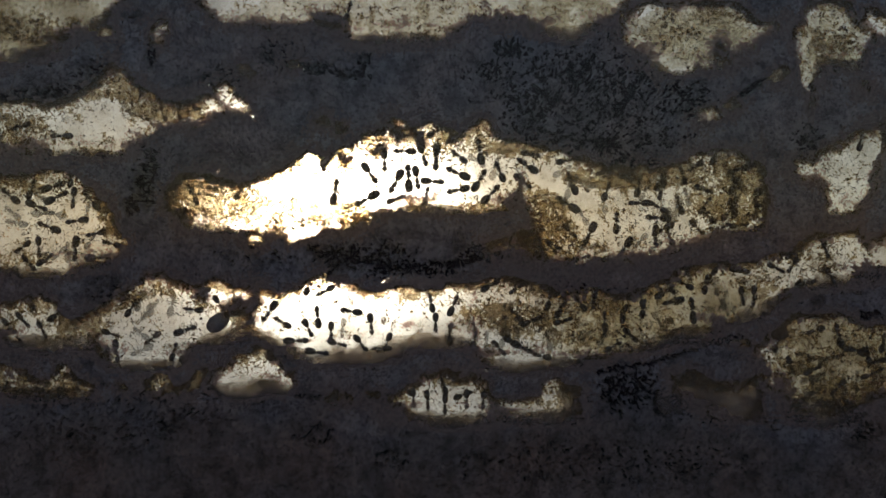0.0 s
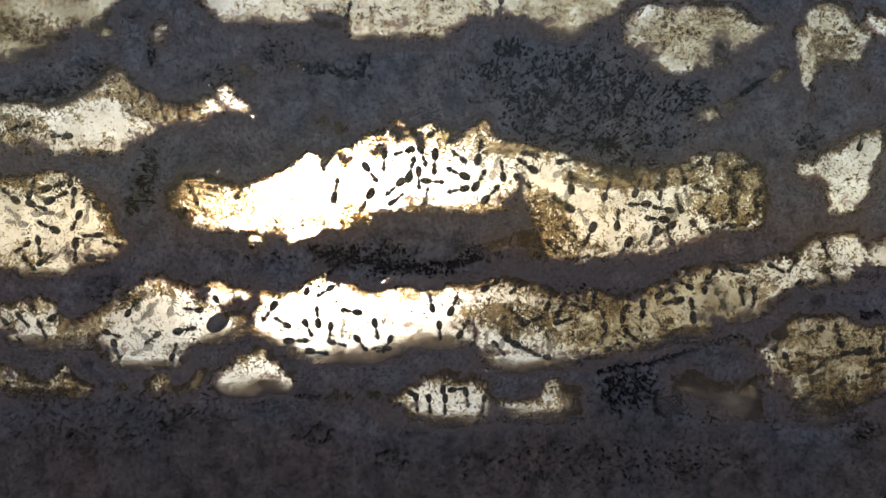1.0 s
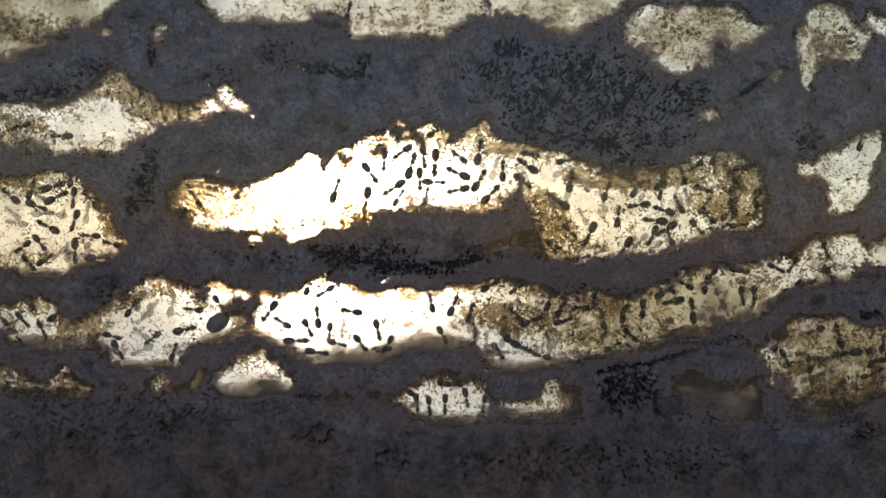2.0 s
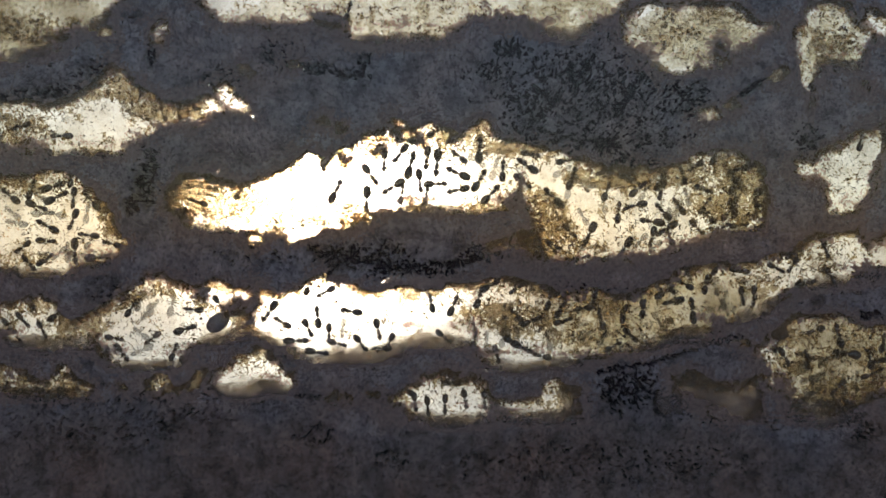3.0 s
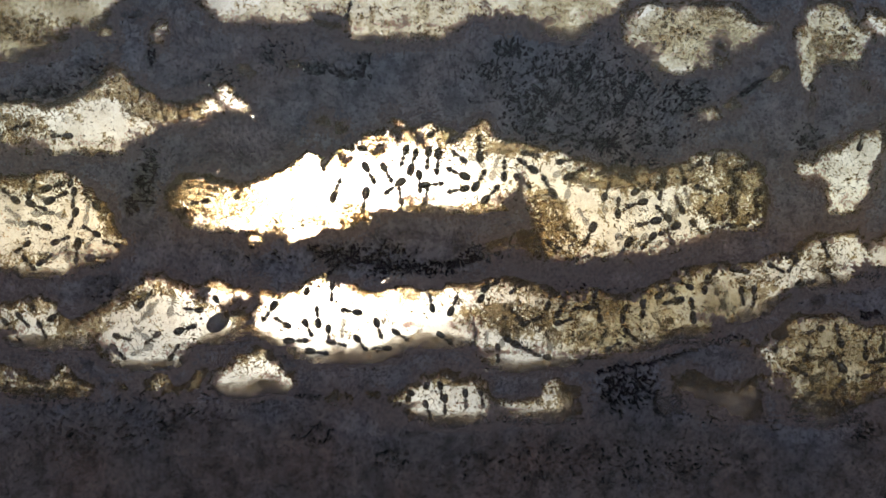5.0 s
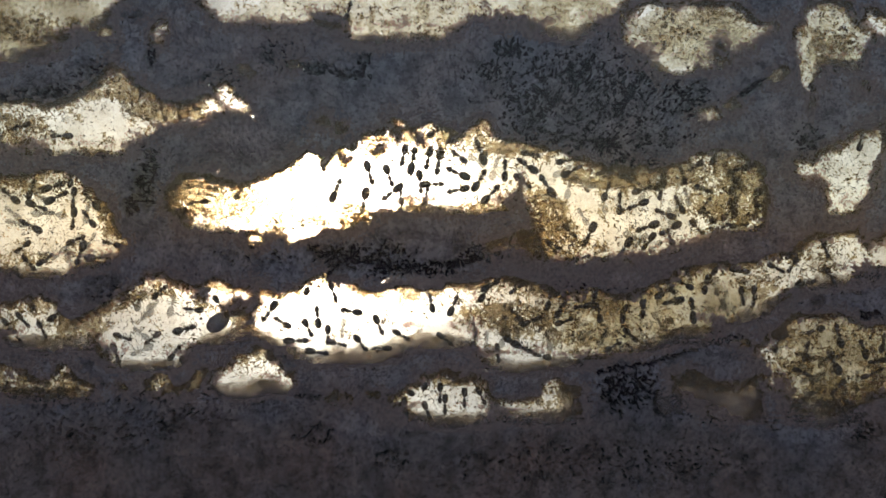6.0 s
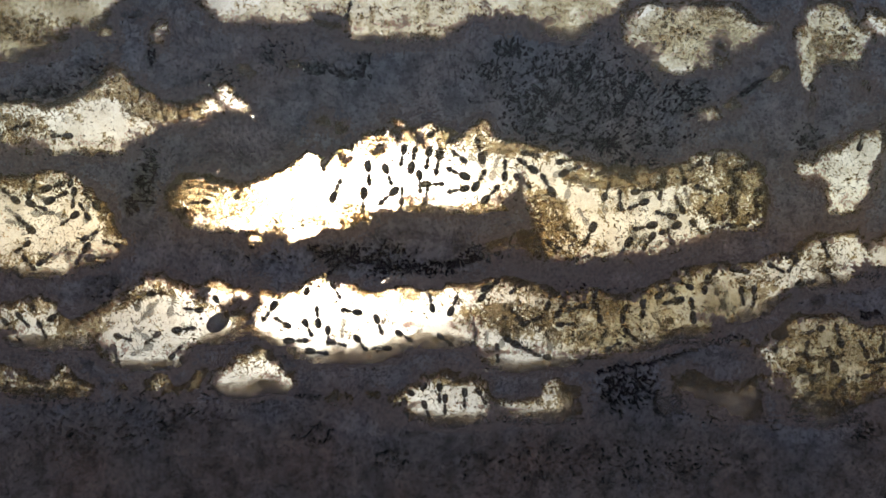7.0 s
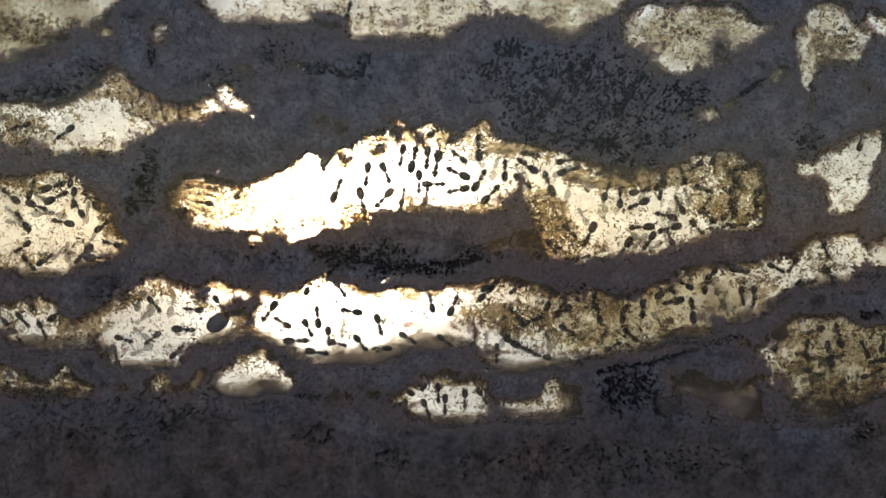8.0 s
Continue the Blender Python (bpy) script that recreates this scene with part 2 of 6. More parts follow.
FIBRE = grain_material("dark plant fibre", [(0.0, (0.03, 0.024, 0.018)), (0.7, (0.12, 0.10, 0.07)), (1.0, (0.28, 0.22, 0.14))], (0.0, 0.6), (0.9, 0.85, 0.75))
CHITIN = chitin("dark brown chitin", (0.018, 0.010, 0.006), (0.058, 0.034, 0.020))
BANDED = banded_chitin()
QUEEN = chitin("greyish brown chitin", (0.10, 0.075, 0.075), (0.20, 0.15, 0.155))
# ants further back: haze put into a pale, see-through colour
HAZED = chitin("pale hazed chitin", (0.22, 0.21, 0.19), (0.34, 0.32, 0.29), 0.66, (0.95, 0.94, 0.92))
SILT = silt_material("brown silt film", [(0.62, (0.26, 0.175, 0.095)), (0.80, (0.55, 0.43, 0.26)), (0.98, (0.88, 0.79, 0.60))], (0.28, 0.20, 0.14), 0.24)
RIM = silt_material("thin brown soil", [(0.62, (0.23, 0.145, 0.10)), (0.80, (0.48, 0.35, 0.25)), (0.98, (0.78, 0.65, 0.51))], (0.38, 0.265, 0.27), 0.46)
FINE = silt_material("fine grey-brown soil", [(0.62, (0.60, 0.54, 0.47)), (0.80, (0.78, 0.73, 0.67)), (0.98, (0.90, 0.87, 0.83))], (0.27, 0.205, 0.225), 0.27)
DRIFT = silt_material("grey-brown dust", [(0.62, (0.52, 0.45, 0.35)), (0.80, (0.66, 0.59, 0.48)), (0.98, (0.80, 0.74, 0.63))], (0.28, 0.21, 0.21), 0.40)
# stands in for weaker, yellower backlight in some galleries
CREAM_FILM = silt_material("cream dimming film", [(0.62, (0.60, 0.52, 0.39)), (0.80, (0.86, 0.81, 0.69)), (0.98, (0.96, 0.93, 0.86))], (0.30, 0.27, 0.22), 0.08)
WOOD = wood_material("dark stained wood", (0.05, 0.03, 0.018), (0.11, 0.07, 0.04))
GROUND = wood_material("weathered table wood", (0.10, 0.085, 0.07), (0.20, 0.17, 0.14))


# ---- mesh helpers ----
def part(name, bm, mat, parent=None, label=""):
    me = bpy.data.meshes.new(name)
    bm.to_mesh(me)
    bm.free()
    for m in (mat if isinstance(mat, tuple) else (mat,)):
        me.materials.append(m)
    ob = new(name, me)
    if parent:
        ob.parent = parent
    return tagged(ob, label)


def box(bm, lo, hi, bevel=0.0, segments=2):
    c = bmesh.ops.create_cube(bm, size=1.0)
    for v in c["verts"]:
        v.co = Vector([(a + b) / 2 + p * (b - a) for a, b, p in zip(lo, hi, v.co)]) * MM + Vector((0, 0, HIGH))
    if bevel:
        bmesh.ops.bevel(bm, geom=list({e for v in c["verts"] for e in v.link_edges}), offset=bevel * MM, segments=segments, affect='EDGES', profile=0.5)
    return bm


def lattice(x, z, size, seed):
    """Smooth noise, 0 to 1, on arrays of places; size: its grain in millimetres."""
    rng = np.random.default_rng(seed)
    g = rng.random((256, 256))
    u, v = x / size + 500.3, z / size + 500.7
    i, j = np.floor(u).astype(int), np.floor(v).astype(int)
    a, b = u - i, v - j
    a, b = a * a * (3 - 2 * a), b * b * (3 - 2 * b)
    i0, i1, j0, j1 = i % 256, (i + 1) % 256, j % 256, (j + 1) % 256
    return (g[i0, j0] * (1 - a) + g[i1, j0] * a) * (1 - b) + (g[i0, j1] * (1 - a) + g[i1, j1] * a) * b


def smooth(lo, hi, v):
    t = np.clip((v - lo) / (hi - lo), 0, 1)
    return t * t * (3 - 2 * t)


# ---- the galleries: dug halls between the panes, each a run of (x, roof, floor) ----
HALLS = []


def hall(*run):
    HALLS.append(run)


# upper left corner
hall((-88.44, 52.91, 37.29), (-84.04, 52.91, 37.51), (-80.74, 52.91, 39.05), (-77.44, 52.91, 39.71), (-74.14, 52.91, 40.59), (-71.94, 52.91, 42.24), (-68.64, 52.91, 43.45), (-66.66, 51.81, 44.11), (-64.46, 51.26, 46.97), (-62.92, 50.16, 49.17))
# along the top
hall((-47.52, 50.71, 48.29), (-45.76, 51.81, 46.09), (-43.89, 52.91, 44.77), (-40.04, 52.91, 44.11), (-35.64, 52.91, 43.56), (-31.24, 52.91, 43.23), (-27.94, 52.91, 44.11), (-25.52, 52.91, 44.88), (-22.99, 52.91, 43.67), (-20.24, 52.91, 43.45), (-18.04, 52.91, 42.35), (-14.19, 52.91, 42.13), (-9.24, 52.91, 42.13), (-4.29, 52.91, 42.13), (0.66, 52.91, 41.8), (3.08, 52.91, 43.23), (5.06, 52.91, 45.43), (7.48, 52.91, 45.87), (10.01, 52.91, 44.88), (13.31, 52.91, 44.99), (15.51, 52.91, 45.54), (17.38, 52.91, 43.89), (20.46, 52.91, 43.45), (23.76, 52.91, 42.13), (26.18, 52.91, 42.79), (29.26, 52.91, 45.32), (33.11, 51.81, 45.65), (35.64, 50.71, 47.85))
# top right
hall((35.2, 45.43, 41.25), (36.96, 46.53, 38.83), (39.38, 47.3, 37.51), (41.36, 47.74, 36.41), (42.68, 47.41, 35.31), (44.88, 47.52, 34.43), (47.3, 47.52, 34.87), (49.06, 47.85, 35.75), (52.58, 47.96, 35.75), (55.44, 47.74, 36.41), (56.98, 47.19, 37.73), (60.06, 44.77, 39.71), (61.82, 43.89, 41.25), (64.9, 43.56, 42.68))
# far right column
hall((68.64, 42.79, 39.27), (69.96, 43.45, 37.07), (71.72, 46.97, 36.19), (73.48, 47.63, 36.41), (75.68, 48.07, 36.85), (78.76, 46.97, 36.63), (80.52, 44.11, 36.63), (82.28, 42.79, 38.39), (83.6, 42.13, 40.81))
# far right column's drip
hall((70.18, 38.61, 33.11), (70.84, 38.61, 29.15), (71.5, 38.61, 28.49), (72.16, 38.06, 29.81), (72.49, 37.51, 34.21))
# far right corner
hall((82.5, 45.87, 44.11), (83.82, 46.31, 42.57), (85.36, 45.21, 41.69), (88.66, 44.11, 41.25))
# lens
hall((-88.44, 28.05, 19.25), (-82.94, 28.27, 19.36), (-79.64, 27.61, 19.69), (-76.34, 27.83, 19.69), (-73.92, 28.71, 19.58), (-70.84, 30.03, 19.58), (-68.42, 31.46, 19.14), (-66.0, 33.44, 18.92), (-64.68, 35.31, 18.92), (-63.58, 35.09, 19.25), (-61.82, 33.44, 20.24), (-59.84, 31.79, 21.56), (-57.42, 30.03, 22.99), (-54.56, 28.27, 23.76), (-51.04, 27.94, 24.75), (-48.29, 28.93, 24.09), (-45.98, 29.59, 24.75), (-44.22, 28.93, 26.51), (-43.34, 28.05, 27.17))
# bright end of the lens
hall((-44.0, 30.91, 29.59), (-43.34, 31.68, 28.05), (-42.02, 31.57, 27.5), (-40.48, 29.81, 27.28), (-38.94, 28.27, 27.06), (-38.28, 27.83, 27.39))
# left chamber
hall((-88.44, 13.31, -2.97), (-82.94, 13.97, -3.52), (-79.42, 14.3, -4.29), (-75.24, 14.63, -4.73), (-72.38, 13.64, -3.63), (-69.74, 11.77, -2.42), (-67.98, 10.01, -1.98), (-66.33, 8.25, -1.87), (-64.68, 5.83, -1.65), (-63.47, 3.19, -0.99), (-62.37, 1.21, 0.11))
# long upper, west
hall((-53.46, 10.45, 8.91), (-52.36, 11.99, 7.37), (-50.82, 13.53, 6.05), (-48.62, 14.63, 5.39), (-45.54, 13.75, 4.95), (-42.02, 12.43, 4.62), (-38.94, 12.21, 3.96), (-36.52, 12.87, 3.52), (-34.1, 13.53, 3.74), (-32.34, 14.63, 4.07), (-30.8, 14.85, 4.29), (-28.82, 16.61, 4.18), (-25.74, 18.59, 4.29), (-22.88, 17.27, 4.73), (-20.02, 18.59, 4.95), (-17.38, 19.91, 5.28), (-14.52, 22.11, 6.05), (-12.54, 22.99, 6.93), (-10.78, 23.87, 7.59), (-9.57, 24.97, 8.14), (-8.03, 24.09, 8.69), (-5.94, 22.99, 8.91), (-4.18, 23.65, 8.91), (-2.42, 23.76, 8.69), (0.66, 22.55, 8.36), (3.08, 22.11, 8.14), (5.06, 22.99, 7.92), (6.82, 24.31, 7.81), (8.58, 24.2, 7.81), (10.12, 22.11, 8.03), (11.88, 21.01, 8.36), (14.08, 20.68, 9.35), (15.51, 20.02, 9.79))
# long upper, east
hall((14.96, 20.13, 9.79), (16.72, 19.47, 8.03), (17.6, 19.03, 6.27), (18.92, 18.81, 2.97), (19.8, 18.7, -1.54), (23.76, 17.93, -2.64), (25.96, 17.38, -2.86), (29.26, 15.95, -1.65), (33.66, 15.29, -1.87), (39.16, 15.18, -1.54), (43.56, 15.51, -0.66), (45.98, 15.84, 0.11), (47.96, 16.83, 0.77), (49.94, 18.26, 1.32), (52.58, 18.81, 2.64), (55.88, 18.59, 4.07), (58.96, 17.27, 4.51), (61.16, 15.95, 4.95), (62.48, 13.53, 6.27), (63.03, 11.66, 8.36))
# toe of the long upper gallery
hall((-31.02, 4.73, 3.63), (-29.92, 5.06, 1.87), (-28.38, 5.06, 1.32), (-26.51, 5.06, 2.42), (-24.86, 5.39, 3.08), (-23.98, 5.39, 4.51))
# right
hall((68.64, 16.61, 14.85), (70.84, 17.05, 13.53), (72.82, 17.6, 13.31), (74.36, 18.59, 12.21), (75.24, 19.25, 7.59), (77.66, 20.35, 7.04), (80.08, 21.23, 7.7), (82.06, 22.11, 9.79), (83.6, 22.99, 12.21), (84.92, 23.87, 15.51), (86.02, 24.09, 19.69))
# long lower, west
hall((-88.44, -11.77, -16.39), (-84.04, -11.0, -17.16), (-80.74, -9.9, -17.49), (-78.32, -9.57, -17.6), (-76.34, -11.0, -17.93), (-75.02, -13.09, -17.82), (-72.82, -14.41, -17.49), (-69.74, -13.09, -17.49), (-67.76, -12.54, -17.71), (-66.44, -11.77, -20.13), (-64.24, -10.34, -21.67), (-62.7, -9.57, -22.11), (-60.72, -8.03, -22.44), (-58.74, -6.49, -22.55), (-56.54, -5.61, -22.44), (-54.12, -5.39, -22.22), (-51.92, -6.6, -21.34), (-49.94, -7.81, -20.24), (-47.74, -7.37, -18.15), (-45.32, -6.71, -17.27), (-42.68, -7.37, -16.5), (-40.92, -8.91, -15.73), (-39.38, -8.03, -15.29), (-38.06, -8.25, -15.29), (-36.96, -10.67, -15.51))
# long lower, middle
hall((-37.84, -10.23, -15.29), (-35.64, -8.03, -16.28), (-34.1, -8.58, -17.27), (-32.34, -10.23, -17.82), (-30.14, -8.69, -18.7), (-27.94, -8.03, -20.13), (-26.07, -6.6, -21.01), (-24.53, -5.5, -20.46), (-22.88, -6.93, -20.13), (-20.02, -7.04, -19.91), (-17.82, -7.81, -19.69), (-14.52, -8.69, -19.8), (-11.44, -8.91, -19.03), (-9.02, -8.47, -18.15), (-5.94, -8.03, -17.49), (-4.18, -8.47, -17.49), (-2.42, -8.25, -17.49), (1.76, -7.37, -17.27), (6.38, -6.82, -18.15))
# long lower, east
hall((5.72, -6.93, -17.93), (7.48, -6.82, -21.01), (10.78, -6.38, -22.0), (15.18, -6.16, -22.44), (17.82, -7.04, -22.0), (20.46, -7.81, -21.89), (22.88, -9.13, -21.67), (25.96, -9.68, -21.34), (28.38, -8.25, -20.9), (31.68, -9.24, -20.35), (34.76, -10.23, -19.47), (38.06, -8.69, -18.7), (40.48, -7.7, -18.04), (43.78, -6.38, -16.61), (48.18, -4.29, -15.4), (52.58, -3.19, -14.63), (56.98, -3.74, -13.64), (61.38, -3.19, -11.99), (65.56, -1.54, -10.12), (67.98, -1.21, -7.37), (70.18, 0.33, -6.71), (72.38, 2.31, -6.49), (75.68, 2.42, -5.61), (78.98, 2.97, -5.06), (80.96, 2.97, -4.07), (82.61, 0.33, -3.41), (84.48, 1.43, -3.74), (88.66, 3.19, -3.19))
# rusty pocket
hall((9.02, 0.33, 0.0), (11.66, 1.54, -0.66), (14.96, 2.53, -1.21), (18.48, 3.19, -1.54))
# under the long one
hall((-44.66, -24.97, -25.85), (-43.56, -24.2, -26.29), (-42.02, -22.88, -26.73), (-40.48, -21.78, -26.95), (-37.84, -20.9, -26.51), (-35.64, -19.8, -25.96), (-33.44, -20.57, -25.63), (-32.23, -22.99, -25.96), (-30.8, -24.31, -26.51), (-29.7, -24.97, -25.85))
# low middle
hall((-10.56, -29.37, -30.25), (-8.8, -28.71, -30.47), (-7.26, -27.72, -30.69), (-5.72, -26.73, -31.46), (-4.07, -25.3, -32.34), (-2.42, -24.86, -32.56), (-0.88, -23.98, -32.67), (0.77, -23.76, -32.89), (1.98, -24.64, -33.0), (3.52, -25.74, -33.11), (5.72, -25.3, -32.89), (7.37, -26.18, -32.45), (9.02, -27.94, -32.34), (10.34, -30.03, -32.01))
# low side hole
hall((11.44, -30.03, -31.35), (16.06, -29.7, -31.79), (18.7, -29.92, -31.9), (19.47, -27.83, -32.01), (20.57, -26.51, -32.12), (22.22, -26.18, -32.23), (23.98, -27.39, -32.23), (26.18, -27.61, -31.57))
# right, low
hall((61.16, -19.47, -21.89), (62.26, -18.26, -23.87), (64.24, -17.27, -26.29), (66.22, -15.73, -28.27), (67.76, -13.31, -29.59), (71.06, -13.53, -31.13), (74.36, -13.53, -31.79), (77.66, -13.09, -31.13), (80.08, -14.08, -30.47), (82.28, -15.73, -29.26), (88.66, -16.17, -28.49))
# foot of the west side
hall((-88.44, -23.21, -27.39), (-84.04, -23.87, -27.39), (-81.18, -24.31, -27.39), (-79.64, -26.29, -27.61), (-76.78, -26.73, -27.94), (-75.46, -24.97, -27.61), (-73.92, -23.43, -27.39), (-72.38, -24.09, -27.39), (-70.62, -26.51, -27.61), (-68.64, -26.84, -27.39))
# foot of the middle west
hall((-57.42, -26.51, -27.17), (-56.54, -25.63, -27.83), (-55.0, -25.19, -28.05), (-53.68, -25.85, -27.83), (-52.8, -27.17, -27.83), (-49.94, -27.17, -27.83), (-48.62, -25.41, -27.17), (-47.52, -24.09, -25.41), (-46.42, -23.76, -24.53))
# brown pocket
hall((45.32, -25.41, -27.39), (47.52, -24.53, -29.15), (50.82, -25.19, -31.35), (54.12, -26.51, -32.67), (57.86, -26.73, -32.89), (61.16, -25.41, -31.79))

# small holes through the soil: x, z, radius
HOLES = [(-55.44, 42.57, 1.21), (-55.77, 41.03, 0.99), (-55.22, 40.04, 0.66), (-54.78, 43.45, 0.77), (51.92, 25.96, 0.88), (51.04, 25.63, 0.66), (53.02, 26.18, 0.66), (82.39, 31.46, 0.66), (66.0, 34.1, 0.66), (64.9, 33.55, 0.44), (-65.78, 42.68, 0.88), (-38.94, 34.54, 0.55), (-37.84, 33.88, 0.44), (-29.37, 36.08, 0.33), (-36.74, 1.98, 0.55), (-35.86, 1.76, 0.44), (-37.29, 2.2, 0.44), (-21.34, -29.04, 0.99), (-19.36, -29.26, 0.77), (58.52, -18.48, 0.55), (-13.64, -28.49, 0.33), (-62.59, -26.84, 0.66), (-23.54, 24.86, 0.44), (-22.88, 24.53, 0.33), (-20.24, 23.43, 0.44), (56.76, 28.16, 0.33), (55.66, 27.61, 0.33), (-38.94, -8.8, 0.77), (-35.86, -9.46, 0.66), (-41.8, -27.39, 0.44), (-83.71, 37.18, 0.44)]
# a clump of soil left standing in a gallery: from x, z to x, z, radius
CLUMP = [(-38.17, -12.21, -36.74, -10.01, 0.77), (-39.6, -11.55, -37.84, -10.45, 0.55), (-40.59, -16.39, -37.84, -14.41, 0.66), (-41.36, -11.77, -40.04, -10.89, 0.77), (-24.64, 45.21, -20.68, 44.55, 0.88), (15.51, 45.21, 16.06, 44.77, 0.55), (54.01, 38.17, 54.67, 37.73, 0.77), (-20.24, 19.03, -19.58, 17.71, 0.44), (-47.52, -8.14, -46.86, -9.24, 0.66)]
CLUMP += [(-23.54, 16.39, -22.22, 18.15, 0.66), (-19.58, 17.05, -18.26, 17.71, 0.44), (-13.2, 19.03, -12.32, 19.69, 0.55), (-5.28, 21.67, -3.96, 21.01, 0.55), (1.76, 21.45, 3.08, 22.11, 0.55), (-9.24, 22.55, -8.58, 21.67, 0.44)]
# sand and crumbs that stick to the panes: x, z, half width, half height, how thick
GRIT = [(-48.29, 11.11, 7, 5.9, 1), (-40.59, 9.13, 7.7, 5.1, 0.95), (-16.94, 21.56, 8.2, 3.1, 0.75), (-25.74, 6.71, 13.2, 2.9, 0.75), (-16.94, 6.16, 5.5, 2.2, 0.9), (-31.24, 7.59, 6.6, 3.3, 0.6), (-7.04, 22.33, 6.6, 2.4, 0.85), (1.21, 22.33, 6.6, 2.4, 0.85), (7.92, 22.99, 3.7, 2.9, 0.7), (19.5, 5.06, 6, 7.0, 1.0), (23.76, 1.21, 6, 5, 0.6), (16.06, 10.56, 3.3, 3.3, 0.5), (56.76, 11.66, 9.0, 8.8, 0.95), (43.56, 14.63, 13.2, 2.6, 0.95), (38.06, 13.09, 12.1, 1.8, 0.9)] + [(28.16, -0.44, 6.6, 2.2, 0.4), (39.16, 6.16, 15.4, 8.8, 0.12), (-65.34, 5.61, 2.9, 4.4, 0.8), (-79.64, 12.76, 9.9, 2.4, 0.5), (-81.84, -2.09, 8.8, 2.4, 0.3)]
GRIT += [(6.71, -14.74, 4.4, 5.5, 0.5), (13.31, -13.6, 8.6, 3.9, 0.9), (32.56, -10.89, 4.4, 3.3, 0.5), (24.86, -16.39, 7.7, 5.5, 0.32), (60.06, -6.49, 15.4, 4, 0.32), (36.96, -13.09, 25.3, 6.6, 0.3), (50.16, -16.39, 9.9, 2.2, 0.6), (67.21, -19.69, 5.5, 7.7, 0.55), (78.76, -28.49, 14.3, 3.7, 0.75), (76.56, -32.67, 16.5, 2.6, 0.6), (75.46, -27.94, 15.4, 4.4, 0.42), (82.06, -22.99, 9.9, 5.5, 0.38), (-9.24, 21.56, 7.7, 2, 0.7), (28.16, 13.86, 6.6, 2, 0.7), (19.36, -30.14, 7.7, 2.9, 0.3)] + [(76.56, 38.61, 6.6, 6.6, 0.6), (47.96, 41.91, 14.3, 6, 0.2), (-3.74, 44.55, 44, 2.9, 0.12), (-18.04, 22.99, 12.1, 2.9, 0.9), (78.76, -18.59, 9.9, 5, 0.35), (-77.44, 43.01, 14.3, 3.7, 0.5), (-82.94, 23.76, 7.7, 4.4, 0.6), (-52.14, 27.61, 6.6, 3.3, 1), (-58.19, 28.71, 5.5, 4.4, 0.7), (12.76, 20.13, 9.9, 2.6, 0.75), (3.96, 7.59, 16.5, 1.4, 0.65), (19.91, 3.96, 6.6, 7.3, 0.95), (-64.24, 31.46, 12.1, 3.1, 0.75), (-56.54, -7.59, 7.7, 2.9, 0.4), (-71.94, -15.29, 6.6, 3.3, 0.6)] + [(-81.84, -13.09, 6.6, 3.3, 0.3), (73.26, -2.09, 7.7, 4.4, 0.35), (-78.54, -26.29, 13.2, 4, 0.85), (-54.34, -26.29, 9.9, 2.6, 0.6)]
GRIT += [(-21.34, 19.69, 5.5, 3.1, 0.85), (-19.14, 7.37, 5.5, 2.4, 0.85), (-31.24, 4.73, 6.0, 1.6, 0.8), (-0.44, 22.33, 4.0, 1.6, 0.7), (-58.19, -8.14, 6.0, 2.6, 0.6), (-69.74, -14.74, 5.0, 3.0, 0.6)]
# pits of loose crumbs, their shade put in as near-black: x, z, half width, half height, depth
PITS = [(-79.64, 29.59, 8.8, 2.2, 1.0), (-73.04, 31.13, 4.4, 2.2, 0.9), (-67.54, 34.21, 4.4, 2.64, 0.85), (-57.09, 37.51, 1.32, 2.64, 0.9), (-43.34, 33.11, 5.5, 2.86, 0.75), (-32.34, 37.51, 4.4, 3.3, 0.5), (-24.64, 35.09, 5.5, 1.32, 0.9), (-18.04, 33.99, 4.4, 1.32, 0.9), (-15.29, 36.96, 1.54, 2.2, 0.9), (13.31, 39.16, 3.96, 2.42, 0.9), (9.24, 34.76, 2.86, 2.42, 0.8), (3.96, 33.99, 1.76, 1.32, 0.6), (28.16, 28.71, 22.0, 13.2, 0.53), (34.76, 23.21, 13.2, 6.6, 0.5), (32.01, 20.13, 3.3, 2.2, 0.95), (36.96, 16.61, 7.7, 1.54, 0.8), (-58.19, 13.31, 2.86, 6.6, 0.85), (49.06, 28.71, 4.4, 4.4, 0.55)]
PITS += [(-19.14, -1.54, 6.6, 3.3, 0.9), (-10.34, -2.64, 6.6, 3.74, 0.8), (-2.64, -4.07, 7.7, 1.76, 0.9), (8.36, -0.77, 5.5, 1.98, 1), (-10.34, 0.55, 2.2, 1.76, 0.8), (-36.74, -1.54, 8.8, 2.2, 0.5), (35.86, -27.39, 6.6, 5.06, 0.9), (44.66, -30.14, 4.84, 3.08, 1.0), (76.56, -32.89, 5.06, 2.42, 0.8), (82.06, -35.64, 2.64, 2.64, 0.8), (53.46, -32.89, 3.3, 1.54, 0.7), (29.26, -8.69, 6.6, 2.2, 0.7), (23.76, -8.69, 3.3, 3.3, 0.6)]
